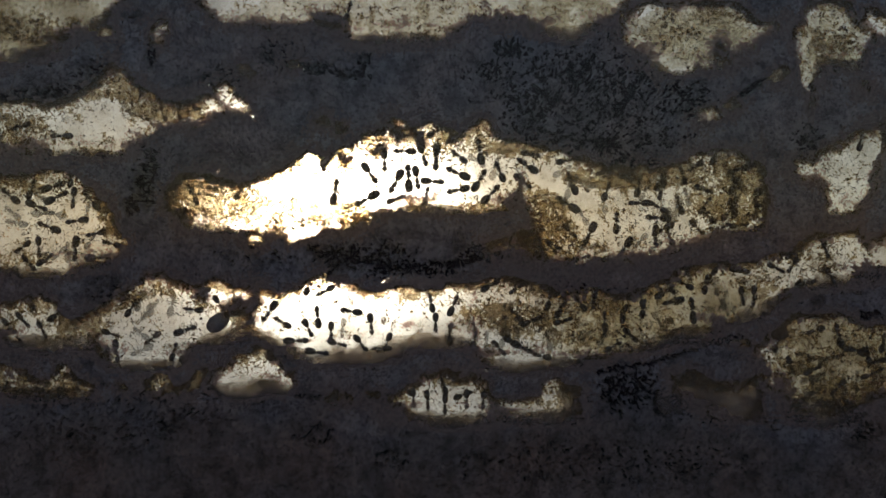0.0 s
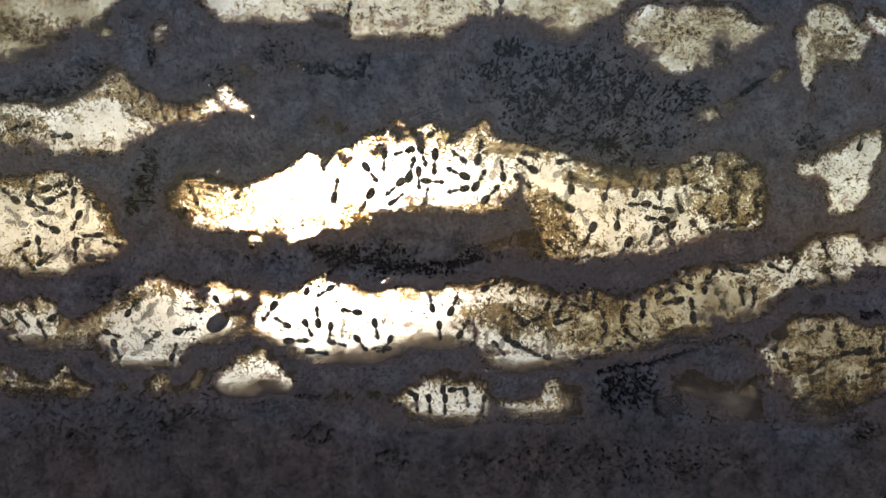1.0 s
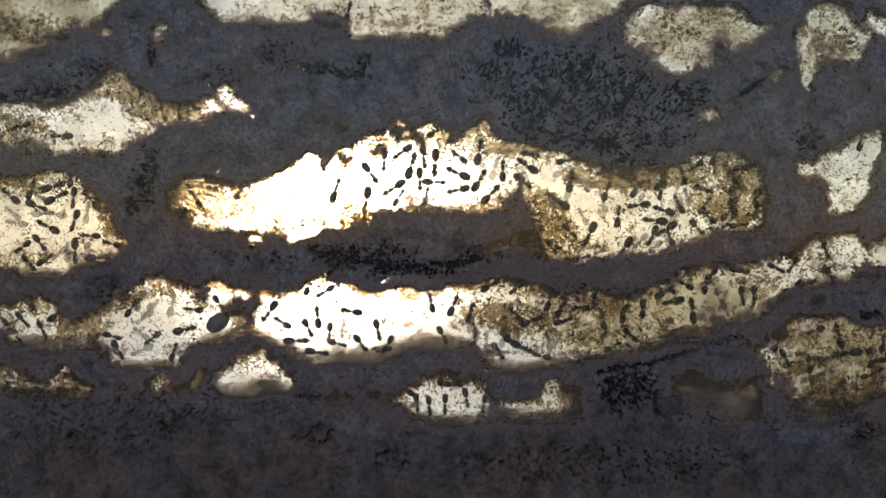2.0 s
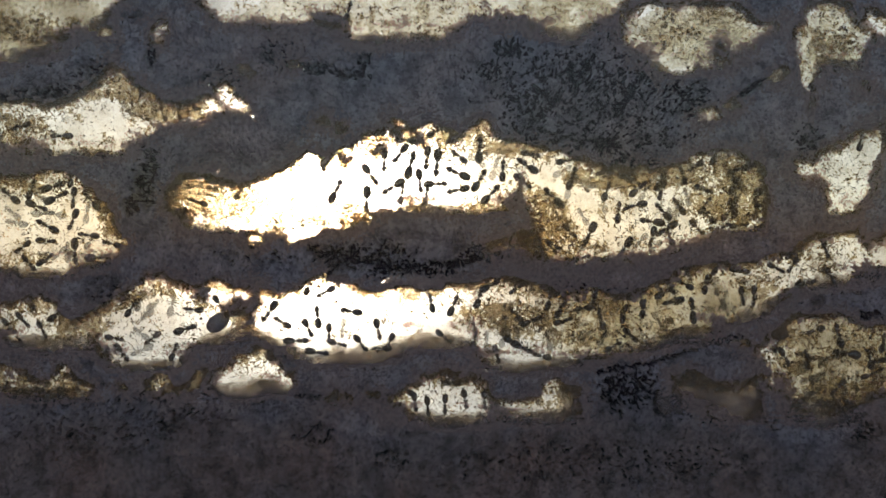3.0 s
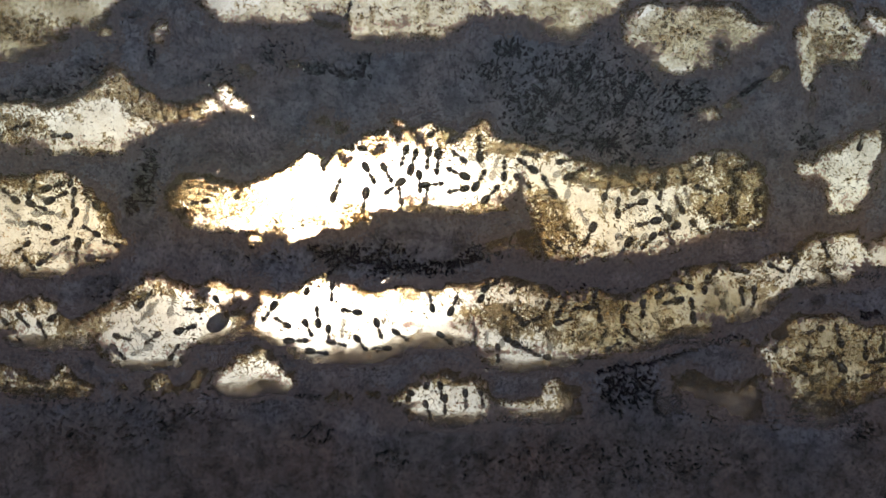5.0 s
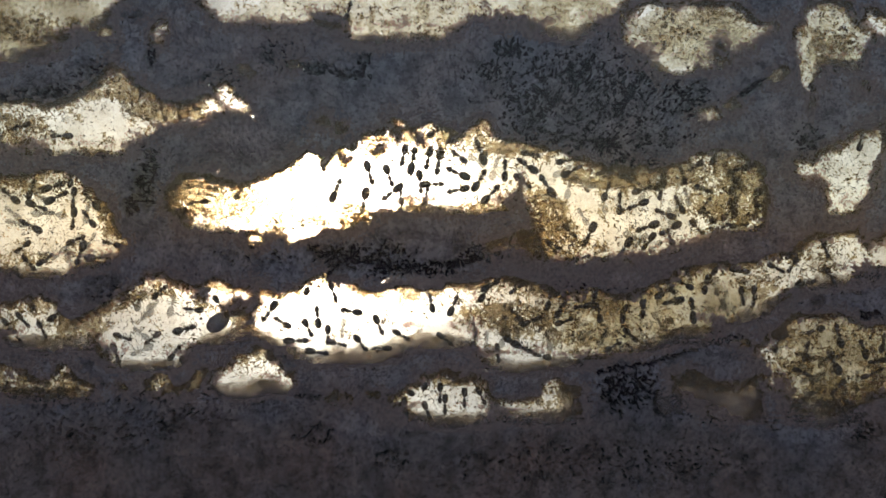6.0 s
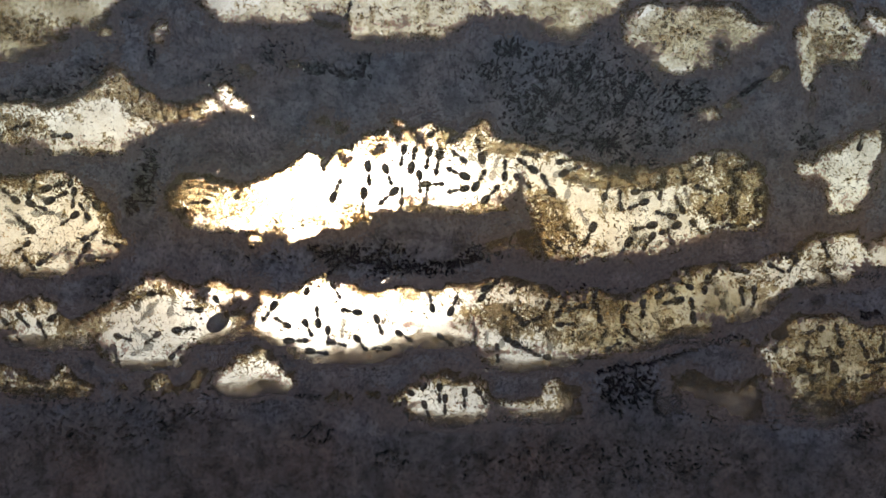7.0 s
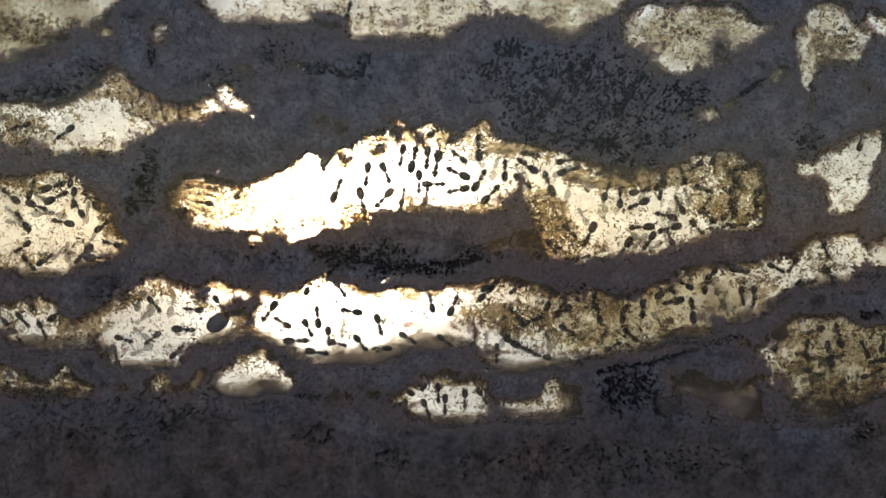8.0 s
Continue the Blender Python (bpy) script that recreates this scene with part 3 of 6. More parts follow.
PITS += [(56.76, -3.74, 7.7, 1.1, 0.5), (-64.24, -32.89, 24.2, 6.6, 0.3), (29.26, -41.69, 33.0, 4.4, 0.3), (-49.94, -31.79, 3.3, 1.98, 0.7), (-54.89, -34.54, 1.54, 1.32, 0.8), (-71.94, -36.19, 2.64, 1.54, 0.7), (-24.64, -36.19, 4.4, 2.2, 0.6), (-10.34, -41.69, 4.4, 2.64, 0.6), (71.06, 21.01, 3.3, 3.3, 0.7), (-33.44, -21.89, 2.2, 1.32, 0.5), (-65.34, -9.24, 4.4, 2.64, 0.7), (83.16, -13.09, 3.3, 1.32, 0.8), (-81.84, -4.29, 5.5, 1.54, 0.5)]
# where the floor of a gallery slopes away gently and its edge is thin: x, z, half width, half height, how gently
SLOPES = [(-76.34, -19.69, 12.1, 3.74, 1.4), (-58.74, -22.99, 11.0, 2.64, 1.1), (-38.94, -17.49, 11.0, 2.86, 1.4), (-18.04, -20.79, 20.9, 2.86, 1.1), (-2.64, -18.04, 12.1, 2.64, 1.2), (16.06, -22.77, 13.2, 2.2, 1.2), (43.56, -17.49, 20.9, 3.96, 1), (61.16, -13.09, 6.6, 5.5, 1.2), (76.56, -6.49, 12.1, 2.64, 0.8), (-37.84, -27.39, 8.8, 2.64, 1.2), (0.66, -33.11, 12.1, 2.86, 1), (18.26, -32.67, 9.9, 2.64, 1), (73.26, -32.34, 15.4, 3.3, 1.1)]
SLOPES += [(-77.44, -28.27, 12.1, 1.98, 0.9), (-76.34, -4.29, 14.3, 2.64, 0.7), (1.76, 7.59, 17.6, 1.76, 0.5), (-36.74, 3.63, 19.8, 1.76, 0.5), (-73.04, 18.59, 16.5, 1.76, 0.5), (-79.64, 38.06, 9.9, 2.64, 0.8), (-66.44, 44.11, 3.3, 3.3, 1), (-9.24, 40.81, 13.2, 2.64, 0.7), (25.96, 41.91, 11.0, 2.42, 0.9), (50.16, 35.53, 15.4, 1.98, 0.6), (75.46, 35.53, 9.9, 2.2, 0.7), (77.66, 6.49, 5.5, 2.2, 0.6), (56.76, 3.96, 8.8, 1.54, 0.4)]
# where thin soil hides a gallery: x, z, half width, half height, how thick
COVERS = [(-48.29, 9.46, 6.8, 5.0, 1.6), (53.24, -29.04, 9.9, 5.72, 6.0), (-79.64, -26.29, 14.3, 2.86, 0.4), (-20.46, -29.15, 3.74, 1.54, 1.5), (25.41, -29.81, 3.96, 3.3, 1.6), (75.46, -31.24, 14.3, 2.86, 1.6), (38.06, 13.53, 11.0, 1.76, 1.2), (13.31, 0.77, 6.6, 3.2, 5.0), (-48.84, -27.39, 6.6, 1.54, 0.4), (-69.74, -16.61, 6.6, 1.54, 0.8), (66.66, -9.79, 5.5, 2.64, 1.0), (-69.74, 45.21, 9.9, 2.64, 0.5), (-84.04, 37.95, 4.4, 1.54, 1.0)]
# where dust lies deepest on the gallery floors: x, z, half width, half height, how deep
DRIFTS = [(-58.74, -21.89, 28.6, 5.5, 1), (12.76, -21.89, 14.3, 4.4, 0.9), (40.26, -18.81, 17.6, 5, 0.9), (60.06, -13.09, 9.9, 5, 0.9), (1.76, -32.34, 12.1, 3.3, 0.8), (-36.74, -27.39, 7.7, 3.1, 0.8), (75.46, -32.34, 16.5, 5.5, 0.7), (-80.74, -18.04, 12.1, 4.4, 0.9), (-67.54, 19.69, 16.5, 2.6, 0.1), (-20.24, -19.69, 14.3, 2.6, 0.5), (20.46, -30.69, 7.7, 2.9, 1), (-77.44, -4.07, 12.1, 2.2, 0.5), (47.96, 36.41, 12.1, 3.3, 0.5), (-77.44, 41.91, 14.3, 3.3, 0.6), (-4.84, 43.56, 41.8, 2.2, 0.4)] + [(77.66, 7.81, 5.5, 2.6, 0.5)]
# where a thin film of soil hides a gallery: x, z, half width, half height, how thick
VEILS = [(-47.74, 13.53, 7.7, 1.5, 0.9), (-38.94, 12.76, 5.5, 1.3, 0.8), (-16.94, 23.65, 12.1, 2.2, 1.8), (-4.84, 42.35, 41.8, 1.5, 0.3), (-63.69, 34.43, 7.7, 1.5, 0.9), (76.56, -31.57, 16.5, 2.4, 0.7), (-64.24, 32.01, 13.2, 1.5, 0.8), (12.76, 22.11, 9.9, 1.5, 0.8), (34.76, 15.51, 13.2, 1.5, 0.8), (66.11, -22.99, 2.6, 7.7, 0.8)]
# where an added cream film dims and yellows the backlight: x, z, half width, half height, how thick
FILMS = [(42.0, -11.2, 24.0, 8.2, 0.55), (30.36, -15.84, 12.1, 7.2, 0.5), (78.76, -21.89, 14.3, 10.4, 0.6), (76.56, 38.61, 7.7, 10.4, 0.5), (50.16, 41.91, 16.5, 7.2, 0.55), (-80.0, 44.0, 18.0, 8.5, 0.8), (-9.24, 46.31, 37.4, 5.5, 0.4), (24.0, 46.5, 14.0, 6.0, 0.5)]
# dark seams in the soil, shade put into their colour: from x, z to x, z, half width
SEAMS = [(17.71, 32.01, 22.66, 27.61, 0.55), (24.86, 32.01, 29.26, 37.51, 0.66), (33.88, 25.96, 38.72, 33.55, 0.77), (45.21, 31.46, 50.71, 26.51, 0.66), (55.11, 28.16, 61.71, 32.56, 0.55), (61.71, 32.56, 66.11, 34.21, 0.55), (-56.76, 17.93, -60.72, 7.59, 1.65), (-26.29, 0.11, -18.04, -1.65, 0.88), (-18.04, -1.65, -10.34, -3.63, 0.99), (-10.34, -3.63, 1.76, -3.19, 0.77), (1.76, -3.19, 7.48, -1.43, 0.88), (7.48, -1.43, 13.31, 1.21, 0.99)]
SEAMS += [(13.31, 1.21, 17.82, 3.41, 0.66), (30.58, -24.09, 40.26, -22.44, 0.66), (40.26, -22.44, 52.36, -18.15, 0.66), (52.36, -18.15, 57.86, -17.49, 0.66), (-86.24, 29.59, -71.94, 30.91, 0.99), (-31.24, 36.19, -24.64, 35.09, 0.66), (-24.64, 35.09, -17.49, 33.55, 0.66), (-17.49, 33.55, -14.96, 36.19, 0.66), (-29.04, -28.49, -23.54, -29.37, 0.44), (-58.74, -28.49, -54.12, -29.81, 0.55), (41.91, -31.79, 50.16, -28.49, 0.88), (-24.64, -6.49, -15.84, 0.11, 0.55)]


def tunnel(x, z, line):
    """Distance outside a tunnel; negative inside it."""
    best = np.full(x.shape, 1e3)
    pairs = list(zip(line, line[1:])) or [(line[0], line[0])]
    for (x0, z0, r0), (x1, z1, r1) in pairs:
        dx, dz = x1 - x0, z1 - z0
        t = np.clip(((x - x0) * dx + (z - z0) * dz) / max(dx * dx + dz * dz, 1e-6), 0, 1)
        best = np.minimum(best, np.hypot(x - x0 - t * dx, z - z0 - t * dz) - (r0 + t * (r1 - r0)))
    return best


def dug(x, z, run):
    """Distance outside a hall between its floor and its roof; negative inside it."""
    px, roof, floor = np.array(run).T

    def rise(u):
        return np.maximum(z - np.interp(u, px, roof), np.interp(u, px, floor) - z)
    here = rise(x)
    lean = np.clip(rise(x + 0.4) - rise(x - 0.4), -2, 2) / 0.8
    return np.maximum(here / np.sqrt(1 + lean * lean), np.maximum(px[0] - x, x - px[-1]))


def patches(x, z, rows):
    total = np.zeros(x.shape)
    for cx, cz, rx, rz, much in rows:
        total = np.maximum(total, much * smooth(1.25, 0.45, np.hypot((x - cx) / rx, (z - cz) / rz)))
    return total


def cracks(x, z, rows):
    total = np.zeros(x.shape)
    for x0, z0, x1, z1, w in rows:
        total = np.maximum(total, smooth(1.5, 0.5, (tunnel(x, z, ((x0, z0, 0), (x1, z1, 0))) + 0.8 * (lattice(x, z, 1.7, 17) - 0.5)) / w))
    return total


def hollow(x, z):
    """How far a place lies in the soil (over 0) or in the open (under 0), in millimetres."""
    wx = x + 0.9 * (lattice(x, z, 2.4, 1) - 0.5) + 0.9 * (lattice(x, z, 1.1, 2) - 0.5)
    wz = z + 0.9 * (lattice(x, z, 2.2, 3) - 0.5) + 0.9 * (lattice(x, z, 1.2, 4) - 0.5)
    d = np.full(x.shape, 1e3)
    for run in HALLS:
        d = np.minimum(d, dug(wx, wz, run))
    for hx, hz, r in HOLES:
        d = np.minimum(d, np.hypot(wx - hx, (wz - hz) * 1.1) - r)
    d = d - 0.45
    for x0, z0, x1, z1, r in CLUMP:
        d = np.maximum(d, -tunnel(x, z, ((x0, z0, r), (x1, z1, r))))
    return d


# ---- structure ----
def build_ground():
    bm = bmesh.new()
    box(bm, (-6e5, -6e5, -HIGH * 1000 - 20), (6e5, 6e5, -HIGH * 1000))
    tagged(part("ground", bm, GROUND), "plain weathered wooden surface under the nest", "ground", kind="structure")


def quilt(name, x, y, z, solid, mat, other=None):
    """A sheet over a grid of places, with only its solid cells."""
    n, k = x.shape
    index = np.arange(n * k).reshape(n, k)
    quads = np.stack([index[:-1, :-1], index[:-1, 1:], index[1:, 1:], index[1:, :-1]], -1)[solid]
    used = np.unique(quads)
    where = np.zeros(n * k, int)
    where[used] = np.arange(len(used))
    co = np.stack([x.ravel() * MM, y.ravel() * MM, z.ravel() * MM + HIGH], -1)[used]
    faces = where[quads]
    me = bpy.data.meshes.new(name)
    me.vertices.add(len(co))
    me.vertices.foreach_set("co", co.ravel())
    me.loops.add(faces.size)
    me.loops.foreach_set("vertex_index", faces.ravel())
    me.polygons.add(len(faces))
    me.polygons.foreach_set("loop_start", np.arange(0, faces.size, 4))
    me.polygons.foreach_set("use_smooth", np.ones(len(faces), bool))
    me.update(calc_edges=True)
    me.materials.append(mat)
    if other:
        me.materials.append(other[1])
        me.polygons.foreach_set("material_index", other[0][:-1, :-1][solid].astype(np.int32))
    return new(name, me)


def crumbly(x, z, step):
    """hollow() with ragged, crumbly rims, ragged most where grit sticks to the panes; and how far each place is floor."""
    d = hollow(x, z)
    rough = 0.55 + 1.3 * patches(x, z, GRIT)
    d = d + rough * (lattice(x, z, 0.75, 5) - 0.5) + rough * 0.9 * (lattice(x, z, 0.36, 6) - 0.5) + 0.25 * (lattice(x, z, 0.2, 7) - 0.5)
    gap = lattice(x, z, 0.42, 101) * 0.5 + lattice(x, z, 3.5, 102) * 0.5
    d = np.where((d < 2.0) & (d > 0) & (gap > 0.80), -0.1 * d, d)
    slope_z = np.gradient(d, step, axis=0)
    for _ in range(4):
        slope_z = (slope_z + np.roll(slope_z, 6, 0) + np.roll(slope_z, -6, 0) + np.roll(slope_z, 6, 1) + np.roll(slope_z, -6, 1)) / 5
    return d, np.clip(-slope_z, 0, 1)


def build_soil():
    step = 0.17
    xs, zs = np.arange(-WIDE, WIDE + step / 2, step), np.arange(-TALL, TALL + step / 2, step)
    x, z = np.meshgrid(xs, zs)
    rim, floor = crumbly(x, z, step)
    # pits and seams of loose crumbs, recessed and also coloured near-black as shade
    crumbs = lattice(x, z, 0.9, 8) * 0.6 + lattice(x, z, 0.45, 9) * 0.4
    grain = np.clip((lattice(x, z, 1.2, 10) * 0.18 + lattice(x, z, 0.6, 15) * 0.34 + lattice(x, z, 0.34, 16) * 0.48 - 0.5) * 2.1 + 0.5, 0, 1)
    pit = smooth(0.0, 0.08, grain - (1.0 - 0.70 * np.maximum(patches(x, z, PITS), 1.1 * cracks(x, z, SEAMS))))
    # thin crumbling earth along the rims, in layers that let less and less light through
    least = np.minimum(np.minimum(rim, np.roll(rim, -1, 0)), np.minimum(np.roll(rim, -1, 1), np.roll(np.roll(rim, -1, 0), -1, 1)))
    reach = np.clip(6.5 * (lattice(x, z, 7.0, 74) * 0.4 + lattice(x, z, 1.2, 75) * 0.25 + lattice(x, z, 0.3, 77) * 0.45 - 0.42), 0, 3.5)
    gentle = patches(x, z, SLOPES) * floor
    heaped = 0.5 * patches(x, z, DRIFTS) * floor + patches(x, z, VEILS) - 2.6 * gentle
    wide = lattice(x, z, 8.0, 72) * 0.6 + lattice(x, z, 3.2, 73) * 0.4
    for i, lo in enumerate((-0.8, -0.45, -0.1, 0.2, 0.5)):
        ragged = rim / (1 + 1.2 * floor) + heaped + 2.5 * (wide - 0.54) + 1.1 * (lattice(x, z, 1.4, 71 + i) - 0.5) + 1.3 * (lattice(x, z, 0.42, 81 + i) - 0.5) + 1.3 * (lattice(x, z, 0.2, 91 + i) - 0.5)
        keep = ((ragged > lo) | (rim > 0.16 + 0.07 * i + 2.6 * gentle)) & (least < 0.88 + 3.2 * gentle + (reach if i == 0 else 0))
        keep &= (pit < 0.5) | (rim < 0.1)
        y = 0.06 + 0.075 * i + 0.05 * lattice(x, z, 0.6, 76 + i)
        tagged(quilt("thin_soil", x, y, z, keep[:-1, :-1], RIM), "thin brown crumbling soil letting light through", "soil", kind="stuff")
    d = rim - 0.46 - 3.2 * gentle
    lean = 0.4 + 0.6 * floor
    y = 0.45 * (1 - smooth(0, 1, np.clip(d / lean, 0, 1)) ** 0.7)
    # the face pressed to the near pane: dimples and pits
    face = 0.10 + 0.12 * lattice(x, z, 3.0, 11) + 0.12 * crumbs + 0.06 * lattice(x, z, 0.25, 12)
    pock = smooth(0.74, 0.80, lattice(x, z, 0.6, 13) * 0.65 + lattice(x, z, 6.0, 14) * 0.35)
    face += pit * (1.6 + 1.0 * crumbs) + 0.5 * pock
    y = np.maximum(y, np.minimum(face, GAP - 0.2))
    keep = d > -0.05
    solid = keep[:-1, :-1] & keep[1:, :-1] & keep[:-1, 1:] & keep[1:, 1:]
    tagged(quilt("soil", x, y, z, solid, SOIL, (pit > 0.5, SHADED_CRUMBS)), "packed dark grey soil with dug galleries between the panes", "soil", kind="structure")
    # the walls of the galleries run from the soil's edge back to the far pane
    n, k = x.shape
    index = np.arange(n * k).reshape(n, k)
    side = solid[:, :-1] != solid[:, 1:]
    level = solid[:-1] != solid[1:]
    edges = np.concatenate([np.stack([index[:-1, 1:-1][side], index[1:, 1:-1][side]], -1), np.stack([index[1:-1, :-1][level], index[1:-1, 1:][level]], -1)])
    used, where = np.unique(edges, return_inverse=True)
    where = where.reshape(edges.shape)
    front = np.stack([x.ravel()[used], y.ravel()[used], z.ravel()[used]], -1)
    back = front.copy()
    back[:, 1] = GAP
    co = np.concatenate([front, back]) * MM + np.array((0, 0, HIGH))
    m = len(used)
    me = bpy.data.meshes.new("gallery_walls")
    me.from_pydata(co.tolist(), [], np.stack([where[:, 0], where[:, 1], where[:, 1] + m, where[:, 0] + m], -1).tolist())
    me.materials.append(SOIL)
    tagged(new("gallery_walls", me), "rough dug soil walls of the galleries", "soil", kind="structure")


def build_slopes():
    """The thin edges of the floors: fine soil against the near pane, lying in more and more layers downwards."""
    step = 0.13
    xs, zs = np.arange(-86.5, 86.5, step), np.arange(-49, 49, step)
    x, z = np.meshgrid(xs, zs)
    d = hollow(x, z)
    fall = np.gradient(d, step, axis=0)
    for _ in range(4):
        fall = (fall + np.roll(fall, 6, 0) + np.roll(fall, -6, 0) + np.roll(fall, 6, 1) + np.roll(fall, -6, 1)) / 5
    gentle = patches(x, z, SLOPES) * np.clip(-1.3 * fall, 0, 1)
    cover = patches(x, z, COVERS)
    rng = np.random.default_rng(121)
    deep = d + 0.9 * (lattice(x, z, 2.6, 122) - 0.5) + 1.0 * cover + 1.2 * cover * (lattice(x, z, 1.1, 125) - 0.5)
    gentle = np.maximum(gentle, 0.7 * cover)
    for i in range(9):
        loose = 0.5 * (lattice(x, z, 0.6, 130 + i) - 0.5) + 0.45 * (rng.random(x.shape) - 0.5)
        keep = (deep + loose * (0.3 + gentle) > (0.48 * i - 1.3) * gentle + 0.1) & (gentle > 0.06) & (d < 4.5)
        tagged(quilt("fine_soil", x, 0.5 + 0.12 * i + 0.08 * lattice(x, z, 0.4, 140 + i), z, keep[:-1, :-1], FINE), "fine soil thinning out along the gallery floors", "soil", kind="stuff")


def build_panes():
    for name, lo, hi, faces, label in (
            ("near_pane", -4.0, 0.0, (GLASS, DUSTY), "clear near glass pane, lightly dusty outside"),
            ("far_pane", GAP, GAP + 2.0, (GLASS, FROSTED), "frosted far glass pane lit by the sun behind")):
        bm = bmesh.new()
        box(bm, (-WIDE - 1, lo, -TALL - 1), (WIDE + 1, hi, TALL + 1))
        bm.normal_update()
        outer = min(bm.faces, key=lambda f: f.calc_center_median().y) if name == "near_pane" else max(bm.faces, key=lambda f: f.calc_center_median().y)
        outer.material_index = 1
        tagged(part(name, bm, faces), label, "glass pane", kind="structure")


def build_frame():
    """A plain wooden frame closes the nest around, outside the view."""
    root = tagged(new("nest_frame"), "plain dark wooden frame holding the two panes", "frame")
    root.location = (0, 0.001, 0)
    w, t = WIDE + 1, TALL + 1
    rails = (((-w - 14, -5, -HIGH * 1000), (w + 14, GAP + 4, -t)), ((-w - 14, -5, t), (w + 14, GAP + 4, t + 12)),
             ((-w - 14, -5, -t), (-w, GAP + 4, t)), ((w, -5, -t), (w + 14, GAP + 4, t)))
    for lo, hi in rails:
        part("rail", box(bmesh.new(), lo, hi, 0.8), WOOD, root)


# ---- grains, crumbs and fibres ----
def heap(name, places, sizes, mat, seed, label, category):
    """One object of many small uneven grains."""
    rng = np.random.default_rng(seed)
    ball = np.concatenate([np.eye(3), -np.eye(3)])
    tri = np.array([(0, 1, 2), (1, 3, 2), (3, 4, 2), (4, 0, 2), (1, 0, 5), (3, 1, 5), (4, 3, 5), (0, 4, 5)])
    n, k = len(places), len(ball)
    turn = rng.normal(size=(n, 3, 3))
    turn = np.linalg.qr(turn)[0]
    shape = ball[None] * (1 + 0.35 * rng.normal(size=(n, k, 1)).clip(-1.2, 1.2)) * rng.uniform(0.6, 1.25, (n, 1, 3))
    co = np.einsum("nij,nkj->nki", turn, shape) * sizes[:, None, None] + places[:, None]
    co = co * MM + np.array((0, 0, HIGH))
    faces = (tri[None] + (np.arange(n) * k)[:, None, None]).reshape(-1, 3)
    me = bpy.data.meshes.new(name)
    me.vertices.add(n * k)
    me.vertices.foreach_set("co", co.ravel())
    me.loops.add(faces.size)
    me.loops.foreach_set("vertex_index", faces.ravel())
    me.polygons.add(len(faces))
    me.polygons.foreach_set("loop_start", np.arange(0, faces.size, 3))
    me.update(calc_edges=True)
    me.materials.append(mat)
    return tagged(new(name, me), label, category, kind="stuff")


def rim_share(x, z, d, deep_floor, deep_roof):
    """How thickly dirt clings near the rim of a gallery: most under its roof."""
    up = np.clip((hollow(x, z + 0.8) - d) / 0.8, -1, 1) * 0.5 + 0.5
    deep = (deep_floor + deep_roof * up) * (0.4 + 1.2 * lattice(x, z, 3.0, 33))
    return np.exp(-(np.clip(-d, 0, 9) / deep) ** 1.5) * (0.35 + 0.6 * up)


def build_silt():
    """A thin brown film of silt on the inner face of the near pane, dissolving into specks."""
    step = 0.17
    xs, zs = np.arange(-WIDE + 1, WIDE - 1, step), np.arange(-TALL + 1, TALL - 1, step)
    x, z = np.meshgrid(xs, zs)
    d = hollow(x, z)
    share = np.maximum(np.minimum(patches(x, z, GRIT) * 1.05, 0.86), rim_share(x, z, d, 0.5, 1.5) * 0.9)
    speck = lattice(x, z, 2.6, 51) * 0.35 + lattice(x, z, 0.7, 52) * 0.3 + lattice(x, z, 0.28, 53) * 0.35
    speck = np.clip((speck - 0.5) * 2.2 + 0.5, 0, 1)
    keep = (speck < share) & (d < 0.3)
    y = 0.015 + 0.03 * lattice(x, z, 0.5, 54)
    tagged(quilt("silt", x, y, z, keep[:-1, :-1], SILT), "thin brown film of silt on the glass", "silt", kind="stuff")


def build_drift():
    """Fine dust that has settled against the far pane above the floor of each gallery, thinning out upwards."""
    step = 0.15
    xs, zs = np.arange(-WIDE + 1, WIDE - 1, step), np.arange(-TALL + 1, TALL - 1, step)
    x, z = np.meshgrid(xs, zs)
    d = hollow(x, z)
    down = np.clip((hollow(x, z - 0.9) - d) / 0.9, -1, 1) * 0.5 + 0.5
    d = d - 2.4 * patches(x, z, SLOPES) * np.clip(3 * down - 1.5, 0, 1)
    deep = 0.06 + (0.3 + 1.5 * patches(x, z, DRIFTS)) * down ** 1.5 * (0.6 + 0.8 * lattice(x, z, 5.0, 61))
    # added cream sheets in the gap tint the light dimmer and yellower
    film = patches(x, z, FILMS) + 0.35 * (lattice(x, z, 1.5, 111) * 0.6 + lattice(x, z, 0.35, 112) * 0.4 - 0.5)
    for least, y in ((0.18, 2.95), (0.44, 2.9)):
        keep = (film > least) & (d < 0.75)
        tagged(quilt("dust_film", x, y - 0.04 * lattice(x, z, 0.8, 113), z, keep[:-1, :-1], CREAM_FILM), "added cream film that dims and yellows the backlight", "dust", kind="stuff")
    rng = np.random.default_rng(64)
    for i, reach in enumerate((1.0, 0.72, 0.45)):
        share = np.exp(-(np.clip(-d, 0, 9) / (deep * reach)) ** 1.3)
        speck = lattice(x, z, 1.3, 62 + i) * 0.25 + lattice(x, z, 0.3, 66 + i) * 0.25 + rng.random(x.shape) * 0.5
        keep = (np.clip((speck - 0.5) * 1.35 + 0.5, 0, 1) < share) & (d < 0.75)
        y = 1.6 + 0.6 * i - 0.05 * lattice(x, z, 0.5, 70 + i)
        tagged(quilt("dust_drift", x, y, z, keep[:-1, :-1], DRIFT), "fine grey-brown dust settled along the gallery floors", "dust", kind="stuff")


